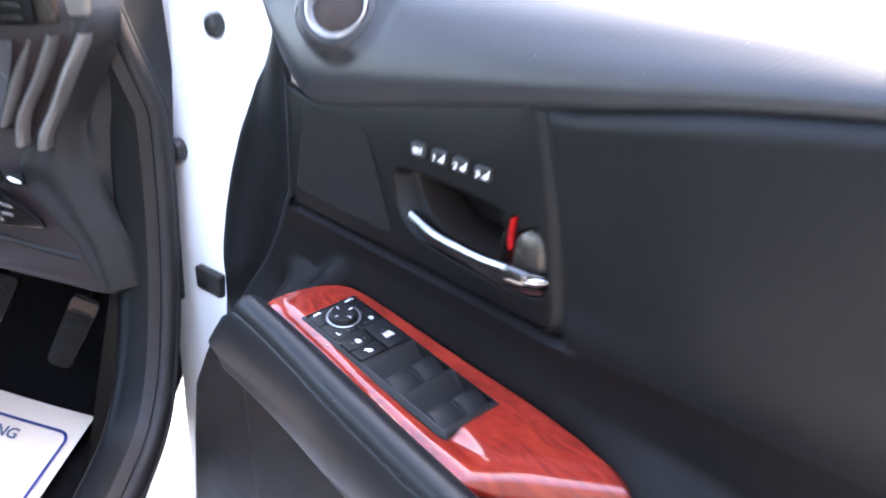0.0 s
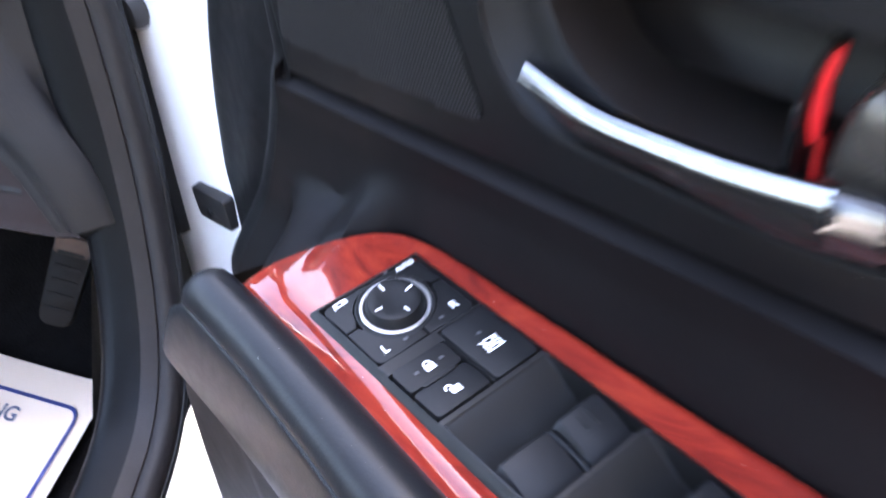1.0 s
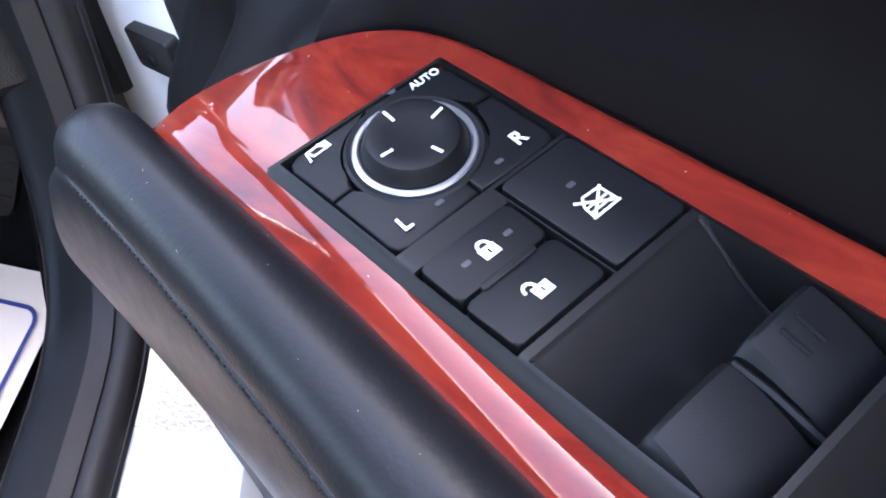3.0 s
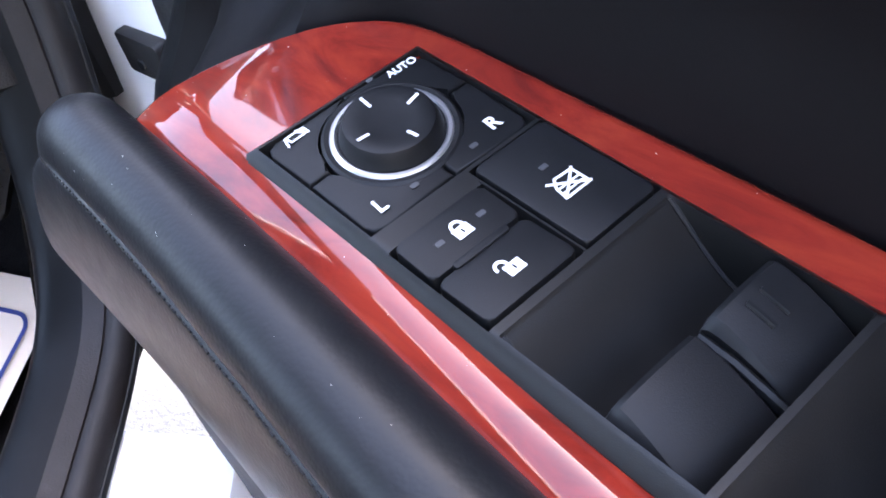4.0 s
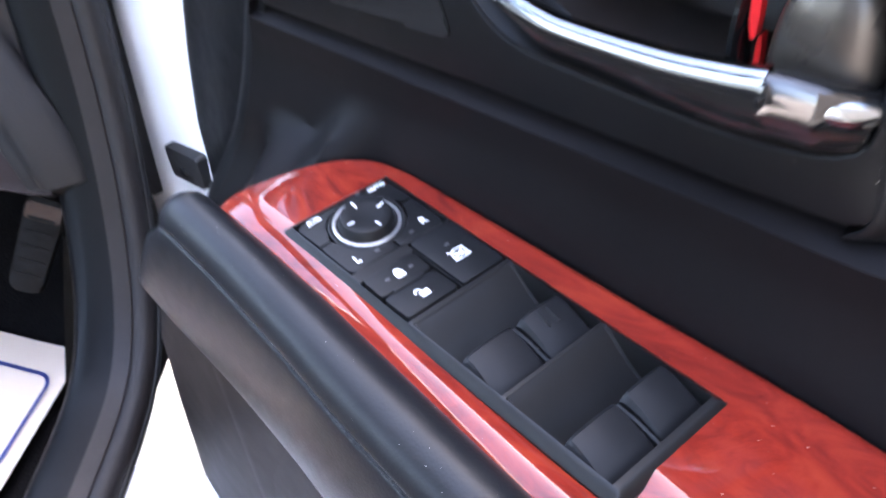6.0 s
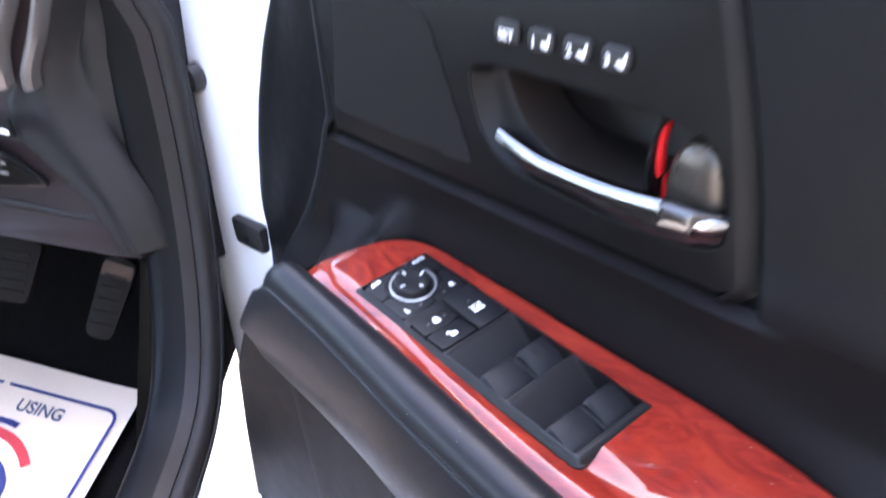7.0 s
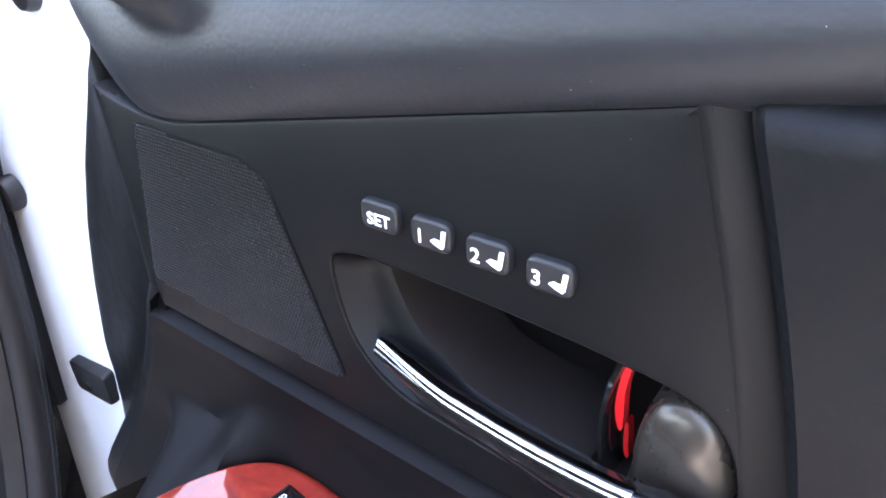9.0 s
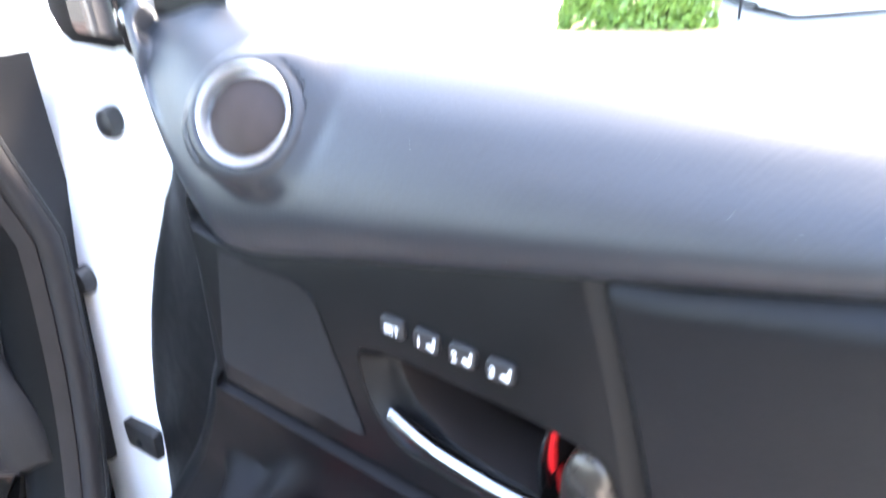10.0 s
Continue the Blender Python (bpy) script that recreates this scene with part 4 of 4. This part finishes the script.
# rest of the body behind the opening
rows = []
for z, x, y in ((0.30, -0.25, -0.40), (0.60, -0.235, -0.42), (1.05, -0.25, -0.46), (1.30, -0.33, -0.50), (1.58, -0.43, -0.55)):
    rows.append([(x - 0.14, y + 0.03, z), (x - 0.05, y, z), (x - 0.01, y - 0.02, z), (x, y - 0.10, z), (x - 0.02, y - 0.14, z)])
part("centre_pillar", loft(rows), RUBBER, body, "black centre pillar")
rows = [[(-0.25, y, 0.30), (-0.215, y, 0.45), (-0.215, y, 0.80), (-0.245, y, 1.08)] for y in frange(-0.54, -1.9, 5)]
part("rear_door_skin", loft(rows), WHITE, body, "white rear door skin")
rows = [[(-0.248, y, 1.08), (-0.34, y, 1.32), (-0.43, y, 1.57)] for y in frange(-0.54, -1.9, 5)]
part("rear_side_glass", loft(rows), DARKGLASS, body, "dark rear side glass")
rows = [[(-0.525, y, 1.575), (-0.520, y, 1.59), (-0.53, y, 1.63), (-0.60, y, 1.665)] for y in frange(0.45, -1.9, 8)]
part("roof_rail", loft(rows), WHITE, body, "white roof side rail")
bm = bmesh.new()
bmesh.ops.create_cube(bm, size=1.0, matrix=Matrix.Translation((-1.04, -0.62, 1.66)) @ Matrix.Diagonal((0.98, 2.2, 0.05, 1)))
bmesh.ops.bevel(bm, geom=bm.edges[:], offset=0.025, segments=2, affect="EDGES")
part("roof", bm, WHITE, body, "white roof")
part("headliner", loft([[(-0.53 - 1.02 * s, y, 1.585 + 0.035 * math.sin(math.pi * s)) for s in frange(0, 1, 10)] for y in frange(0.45, -1.72, 6)]), HEADLINER, body, "dark headliner")
bm = bmesh.new()
bmesh.ops.create_cube(bm, size=1.0, matrix=Matrix.Translation((-1.70, -0.3, 0.76)) @ Matrix.Diagonal((0.08, 2.6, 0.82, 1)))
part("far_side", bm, DASH, body, "dark far side of the cabin")
part("far_roof_rail", tube([(-1.56, 0.45, 1.59), (-1.56, -1.72, 1.59)], 0.035, 8), HEADLINER, body)
for a, b in (((-1.66, 1.15, 1.14), (-1.55, 0.45, 1.59)), ((-0.36, 1.15, 1.14), (-0.53, 0.45, 1.59)), ((-1.66, -0.42, 1.16), (-1.56, -0.48, 1.59)), ((-1.66, -1.45, 1.16), (-1.56, -1.60, 1.59))):
    part("roof_pillar", tube([a, b], (0.035, 0.05), 8), HEADLINER, body, "dark trimmed roof pillar")

# footwell
cab = thing("footwell", "dark carpeted driver footwell", "car floor", pose(0, 0, 0))
bm = loft([[(-1.66, y, z) for y, z in ((-1.2, 0.535), (0.70, 0.535), (0.82, 0.545), (0.95, 0.62), (1.02, 0.75), (1.02, 1.05))], [(-0.38, y, z) for y, z in ((-1.2, 0.535), (0.70, 0.535), (0.82, 0.545), (0.95, 0.62), (1.02, 0.75), (1.02, 1.05))]])
part("carpet", bm, CARPET, cab, "black carpet")
bm = loft([[(-0.416, 0.55, 0.53), (-0.416, 1.05, 0.53)], [(-0.414, 0.74, 0.76), (-0.414, 1.05, 0.76)]])
part("side_wall", bm, CARPET, cab)

# driver's seat, out of the light behind the opening
seat = thing("driver_seat", "black leather driver seat beside the open door", "car seat", pose(-0.72, -0.25, 0.54))
part("cushion", prism(rounded(-0.26, -0.26, 0.26, 0.26, 0.07, 5), 0.06, 0.30, lambda a, b, c: (a, b, c), 0.05, 4), LEATHER, seat)
part("backrest", prism(rounded(-0.25, 0.0, 0.25, 0.62, 0.09, 5), -0.09, 0.08, lambda a, b, c: (a, -0.30 + c - 0.25 * b, 0.24 + b), 0.05, 4), LEATHER, seat)
part("headrest", prism(rounded(-0.13, 0.0, 0.13, 0.18, 0.05, 5), -0.05, 0.05, lambda a, b, c: (a, -0.49 + c, 0.90 + b), 0.03, 3), LEATHER, seat)
part("base", prism(rounded(-0.24, -0.24, 0.24, 0.24, 0.03, 3), 0.0, 0.08, lambda a, b, c: (a, b, c)), RUBBER, seat)

# pedals
def pedal(name, x, y, z, wid, ln, label, tilt, lean=0):
    t = thing(name, label, "pedal", pose(x, y, z, -tilt, lean, 0))
    part("pad", prism(round_corners([(-wid * 0.40, -ln / 2), (wid * 0.40, -ln / 2), (wid / 2, ln / 2), (-wid / 2, ln / 2)], 0.010), -0.006, 0.006, lambda a, b, c: (a, -c, b), 0.003, 2), PEDAL, t)
    for k in range(5):
        part("tread_rib", prism(rounded(-wid * 0.34, -0.0016, wid * 0.34, 0.0016, 0.001, 2), 0.005, 0.0075, lambda a, b, c, k=k: (a, -c, b - ln * 0.32 + k * ln * 0.15)), PEDAL, t)
    part("arm", tube([(0, 0.012, ln * 0.3), (0, 0.06, ln * 0.8), (0, 0.08, ln * 1.8)], 0.007, 8), RUBBER, t)
    return t


acc = pedal("accelerator_pedal", -0.496, 0.776, 0.664, 0.040, 0.100, "worn grey rubber accelerator pedal in the dark footwell", 33, 23)
# amber band across the upper end of the pad
part("amber_top", prism(rounded(-0.018, 0.026, 0.018, 0.044, 0.004), 0.0055, 0.0068, lambda a, b, c: (a, -c, b)), PEDALTOP, acc, "amber top of the pad")
pedal("brake_pedal", -0.598, 0.765, 0.720, 0.075, 0.075, "worn grey rubber brake pedal in the dark footwell", 30, 16)

# paper mat, lying askew
paper = thing("paper_floor_mat", "white paper floor mat with blue border on the carpet", "paper mat", place_frame((-0.464, 0.723, 0.560), (0.956, -0.293, 0), (0.293, 0.956, 0)))
PW, PL = 0.36, 0.42


def sheet_at(x, y, z=0.0):
    return (x - 0.27 * y, y, z + 0.0012 * math.sin(22 * x + 9 * y))


bm = loft([[sheet_at(-PW * a, -PL * b) for b in frange(0, 1, 14)] for a in frange(0, 1, 14)])
bmesh.ops.solidify(bm, geom=bm.faces[:], thickness=0.0006)
part("sheet", bm, PAPER, paper, "cream white paper sheet")
o = rounded(-PW + 0.020, -PL + 0.025, -0.0140, -0.0370, 0.018, 6)
i_ = rounded(-PW + 0.0245, -PL + 0.0295, -0.0185, -0.0415, 0.0135, 6)
bm = bmesh.new()
a_, b_ = [bm.verts.new(sheet_at(x, y, 0.0022)) for x, y in o], [bm.verts.new(sheet_at(x, y, 0.0022)) for x, y in i_]
for k in range(len(o)):
    j = (k + 1) % len(o)
    bm.faces.new((a_[k], a_[j], b_[j], b_[k]))
part("border", bm, BLUEINK, paper, "blue printed border", smooth=False)
shear = Matrix(((1, -0.27, 0, 0), (0, 1, 0, 0), (0, 0, 1, 0), (0, 0, 0, 1)))
lettering("lettering", "USING", 0.0245, shear @ pose(-0.120, -0.0655, 0.0024), INK, paper, "dark printed word")
for nm, cx, cy, r0, r1, a0, a1, mt, lb in (("red_arc", -0.155, -0.193, 0.080, 0.092, 41, 125, REDINK, "red printed arc"), ("blue_ring", -0.143, -0.186, 0.024, 0.050, 0, 360, BLUEINK, "blue printed ring"), ("blue_arc", -0.155, -0.193, 0.098, 0.106, 78, 130, BLUEINK, "blue printed arc")):
    k = 32
    bm = loft([[sheet_at(cx + r * math.cos(radians(a0 + (a1 - a0) * q / k)), cy + r * math.sin(radians(a0 + (a1 - a0) * q / k)), 0.0022) for q in range(k + 1)] for r in (r0, r1)])
    part(nm, bm, mt, paper, lb, smooth=False)

# dashboard
dash = thing("dashboard", "charcoal dashboard end with silver trim strips", "dashboard", pose(-0.015, 0, 0))
RIDGE = [(0.74, -0.346), (0.80, -0.350), (0.86, -0.365), (0.92, -0.392), (0.95, -0.402), (0.99, -0.402), (1.04, -0.370), (1.09, -0.340), (1.15, -0.334)]
FASCIA = smooth_poly([(1.05, 1.14), (0.80, 1.15), (0.70, 1.13), (0.675, 1.09), (0.690, 1.02), (0.680, 0.93), (0.668, 0.86), (0.660, 0.815), (0.672, 0.795), (0.80, 0.755), (1.0, 0.74)], 4, False)
def fascia_at(s, y, z):
    x = -1.6 + (lerp_table(RIDGE, z) + 1.6) * s
    return (x, y, z + min(0.035, max(0.0, 0.26 * (-0.365 - x))) * ease(0.85, 0.80, z))


part("fascia", loft([[fascia_at(s, y, z) for y, z in FASCIA] for s in frange(0, 1, 60)]), DASHLOW, dash, "brownish black fascia and knee panel")
part("fascia_seam", loft([[(x, y - 0.0016, z + 0.28 * (-0.372 - x)) for y, z in ((0.6668, 0.8425), (0.6650, 0.839), (0.6662, 0.8355))] for x in frange(-0.62, -0.385, 12)]), RUBBER, dash)
BAND = [(0.755, 0.014), (0.83, 0.016), (0.86, 0.020), (0.925, 0.042), (0.955, 0.034), (0.985, 0.010), (1.145, 0.010)]
# charcoal end panel between the ridge and the body seal
rows = []
for z in frange(0.755, 1.145, 30):
    rx = lerp_table(RIDGE, z)
    fy = lerp_table(sorted((b, a) for a, b in FASCIA if 0.655 < a < 0.70), z)
    wd = lerp_table(BAND, z)
    rows.append(smooth_poly([(rx - wd - 0.004, fy + 0.004, z), (rx - wd, fy - 0.0025, z), (rx - 0.5 * wd, fy - 0.0010, z), (rx, fy - 0.003, z), (rx + 0.014, fy + 0.004, z), (rx + 0.030, fy + 0.015, z), (0.5 * (rx - 0.325) + 0.004, 0.702, z), (-0.315 - 0.3 * max(0, z - 1.0), 0.722, z), (-0.303 - 0.3 * max(0, z - 1.0), 0.730, z), (-0.298, 0.78, z)], 3, False))
part("end_panel", loft(rows), DASH, dash, "charcoal end panel")


def strip(name, pts, wid, mat, label):
    rows = []
    for x, y, z in smooth_poly(pts, 5, False):
        rows.append([(x - wid, y + 0.006, z), (x - wid * 0.6, y - 0.004, z), (x, y - 0.007, z), (x + wid * 0.6, y - 0.004, z), (x + wid, y + 0.006, z)])
    return part(name, loft(rows), mat, dash, label)


strip("silver_strip", [(-0.338, 0.672, 1.093), (-0.358, 0.669, 1.058), (-0.382, 0.674, 1.017), (-0.399, 0.672, 0.988), (-0.405, 0.674, 0.970)], 0.0078, STRIPMET, "curved satin silver strip")
strip("silver_strip", [(-0.369, 0.672, 1.090), (-0.394, 0.675, 1.046), (-0.420, 0.676, 1.005), (-0.429, 0.676, 0.972)], 0.0068, STRIPMET, "curved satin silver strip")
strip("grey_strip", [(-0.395, 0.682, 1.084), (-0.419, 0.681, 1.044), (-0.444, 0.680, 0.992)], 0.0058, STRIPMET, "grey trim strip")
part("silver_block", prism(rounded(-0.010, -0.021, 0.010, 0.024, 0.004), -0.004, 0.006, lambda a, b, c: (-0.3415 + a, 0.678 - c, 1.129 + b), 0.002, 2), STRIPMET, dash, "silver vent surround")
part("vent_edge", prism(rounded(-0.010, -0.024, 0.010, 0.024, 0.004), -0.004, 0.004, lambda a, b, c: (-0.373 + a, 0.676 - c, 1.124 + b), 0.002, 2), GUNMETAL, dash)
part("screen_panel", loft([[(-0.62, 0.668, 1.084), (-0.62, 0.680, 1.04), (-0.62, 0.676, 0.990)], [(-0.408, 0.668, 1.084), (-0.428, 0.680, 1.04), (-0.450, 0.676, 0.990)]]), DARKSCREEN, dash, "dark glossy panel")
vent = thing("air_vent", "black dashboard air vent", "air vent", pose(-0.454, 0.672, 1.122))
part("vent_frame", prism(rounded(-0.075, -0.024, 0.058, 0.030, 0.008), -0.004, 0.006, lambda a, b, c: (a, -c, b), 0.002, 2), BEZEL, vent)
for k in range(4):
    part("vane", prism(rounded(-0.066, -0.002, 0.050, 0.002, 0.001, 2), 0.005, 0.011, lambda a, b, c, k=k: (a, -c, b - 0.015 + k * 0.012)), GLOSSY, vent)
panel = thing("switch_row", "row of small dashboard switches", "dashboard switches", pose(-0.469, 0.662, 0.915))
part("plate", prism(round_corners([(-0.07, -0.026), (0.038, -0.033), (0.030, -0.020), (-0.002, 0.012), (-0.07, 0.008)], 0.003, 3), -0.004, 0.002, lambda a, b, c: (a, -c, b), 0.001, 2), GLOSSY, panel)
for x, z in ((-0.003, 0.029), (0.020, 0.026)):
    k = part("small_switch", prism(rounded(-0.010, -0.008, 0.010, 0.008, 0.002), 0.002, 0.006, lambda a, b, c, x=x, z=z: (a + x, -c, b + z), 0.001, 2), SWITCH, panel)
    part("symbol", prism(round_corners([(-0.007, 0.0025), (-0.004, 0.0045), (0.007, -0.0005), (0.006, -0.0045), (-0.004, -0.002)], 0.001, 2), 0.006, 0.0062, lambda a, b, c, x=x, z=z: (a + x, -c, b + z)), MARK, k, smooth=False)
for x, z in ((0.002, -0.006), (0.001, -0.016), (-0.011, -0.021)):
    part("symbol", prism(rounded(-0.006, -0.0022, 0.006, 0.0022, 0.001, 2), 0.002, 0.0023, lambda a, b, c, x=x, z=z: (a + x, -c, b + z - 0.3 * a)), SATIN, panel, smooth=False)

# door mirror on the front corner of the door
mir = thing("door_mirror", "black door mirror with grey glass and bright trim", "door mirror", DOOR_POSE)
mp = lambda a, b, c: (-0.352 + a, 0.085 - c, 1.215 + b)
part("housing", prism(rounded(-0.068, -0.060, 0.034, 0.075, 0.024, 5), -0.05, 0.004, mp, 0.004, 3), BEZEL, mir, "black mirror housing")
part("glass", prism(rounded(-0.037, -0.050, 0.032, 0.066, 0.008, 5), 0.0035, 0.0055, mp), GLASS, mir, "grey mirror glass")
part("arm", prism(round_corners([(0.034, -0.050), (0.046, -0.064), (0.060, -0.048), (0.076, -0.030), (0.076, 0.06), (0.034, 0.06)], 0.006), -0.04, 0.012, mp, 0.005, 2), GLOSSY, mir, "black mirror arm")
part("bright_trim", lathe([(0.0085, 0.0), (0.0080, 0.003), (0.005, 0.0045), (0.001, 0.005)], place_frame(Vector(mp(0.047, -0.036, 0.011)), (1, 0, 0), (0, 0, 1)) @ Matrix.Diagonal((1.35, 0.85, 1, 1)), 20), CHROME, mir, "bright oval trim")
rows = [[(-0.246 + 0.068 * s, 0.064, 1.182 + 0.002 * s), (-0.246 + 0.068 * s, 0.058, 1.190 + 0.002 * s), (-0.240 + 0.060 * s, 0.062, 1.30 - 0.02 * s), (-0.240 + 0.060 * s, 0.080, 1.30 - 0.02 * s)] for s in frange(0, 1, 6)]
part("sail_panel", loft(rows), BEZEL, mir, "black sail panel at the door corner")

# ---------------------------------------------------------------- outside
bm = bmesh.new()
bmesh.ops.create_grid(bm, x_segments=2, y_segments=2, size=400)
tagged(part("ground", bm, CONCRETE), "pale sunlit concrete yard", "ground", kind="structure")
rng = random.Random(4)
# unseen wall, added to cut low sky light on upright faces
bm = bmesh.new()
bmesh.ops.create_cube(bm, size=1.0, matrix=Matrix.Translation((3.05, -1.75, 1.6)) @ Matrix.Diagonal((6.1, 0.25, 3.2, 1)))
tagged(part("light_block_wall", bm, BLOCKWALL, smooth=False), "plain grey wall, unseen, added to hold back sky light", "wall", kind="structure")
hedge = thing("hedge", "bright green leafy hedge beside the yard", "hedge", pose(1.99, 6.77, 0, 0, 0, -12.6), kind="stuff")
verts, faces = [], []
for k in range(4200):
    a, b, c = rng.uniform(-0.66, 0.62), rng.uniform(-0.42, 0.42), rng.random() ** 0.8 * 0.5
    if a < -0.40 and c > 0.30 + 1.6 * (a + 0.66):
        c *= 0.4 * rng.random()
    wob = 0.12 * noise.noise((a * 2, c * 2, 3)) + 0.05
    if abs(b) < 0.25 and c < 1.1:
        b = math.copysign(0.36 + wob, b)
    n = Vector((rng.gauss(0, 1), rng.gauss(-0.4, 1), rng.gauss(0.5, 1))).normalized()
    t = n.orthogonal().normalized() * rng.uniform(0.03, 0.06)
    s = n.cross(t) * 0.5
    o = Vector((a + wob, b, c))
    i = len(verts)
    verts += [o - t, o + s, o + t, o - s]
    faces += [(i, i + 1, i + 2, i + 3)]
me = bpy.data.meshes.new("leaves")
me.from_pydata(verts, [], faces)
me.materials.append(LEAF)
lv = new("leaves", me)
lv.parent = hedge
bm = bmesh.new()
bmesh.ops.create_cube(bm, size=1.0, matrix=Matrix.Translation((0.12, 0, 0.2)) @ Matrix.Diagonal((0.86, 0.5, 0.40, 1)))
part("inner_growth", bm, LEAF, hedge)
part("soil", prism(rounded(-0.70, -0.50, 0.68, 0.45, 0.05, 3), 0.0, 0.035, lambda a, b, c: (a, b, c), 0.02, 2), SOIL, hedge, "sandy soil bed")
stake = thing("garden_stake", "thin dark stake at the end of the hedge", "stake", pose(1.31, 6.58, 0))
part("rod", tube([(0, 0, 0), (0, 0, 0.3), (0.01, 0, 0.7)], 0.012, 8), RUBBER, stake)
for x, y in ((2.70, 6.70), (2.93, 6.74)):
    post = thing("yard_post", "thin dark post standing on the concrete yard", "post", pose(x, y, 0), group="posts beside the hedge")
    part("rod", tube([(0, 0, 0), (0, 0, 0.2), (0.005, 0, 0.5)], 0.014, 8), RUBBER, post)
bm = bmesh.new()
bmesh.ops.create_grid(bm, x_segments=2, y_segments=2, size=1, matrix=pose(8.3, 9.2, 0.012, 0, 0, -8) @ Matrix.Diagonal((3.6, 1.5, 1, 1)))
tagged(part("lawn", bm, GRASS), "sunlit strip of lawn beyond the yard", "lawn", kind="structure")
van = thing("parked_car", "white parked car far across the yard", "car", pose(3.95, 7.55, 0, 0, 0, 96))
out_ = smooth_poly([(-0.93, 0.06), (-0.97, 0.55), (-0.90, 0.95), (-0.4, 1.05), (0.2, 1.55), (1.6, 1.65), (2.9, 1.60), (3.15, 1.1), (3.2, 0.4)], 4, False) + [(3.2, 0.06)]
part("shell", prism(out_, -0.8, 0.8, lambda a, b, c: (a, c, b), 0.08, 2), WHITE, van, "white body")
for x in (-0.25, 2.35):
    for y in (-0.69, 0.69):
        w = part("wheel", lathe([(0.10, -0.10), (0.32, -0.10), (0.33, 0.0), (0.32, 0.10), (0.10, 0.10)], pose(x, y, 0.33, 90, 0, 0), 24), TYRE, van, "black tyre")
for y in (-0.802, 0.802):
    part("side_window", prism([(0.35, 1.08), (2.8, 1.08), (2.75, 1.5), (0.6, 1.5)], -0.004, 0.004, lambda a, b, c: (a, y + c, b)), DARKGLASS, van, "dark side window")
part("badge_grille", prism(rounded(-0.1, -0.06, 0.1, 0.06, 0.02, 3), -0.01, 0.01, lambda a, b, c: (-0.985 + c, a, 0.72 + b)), BEZEL, van)
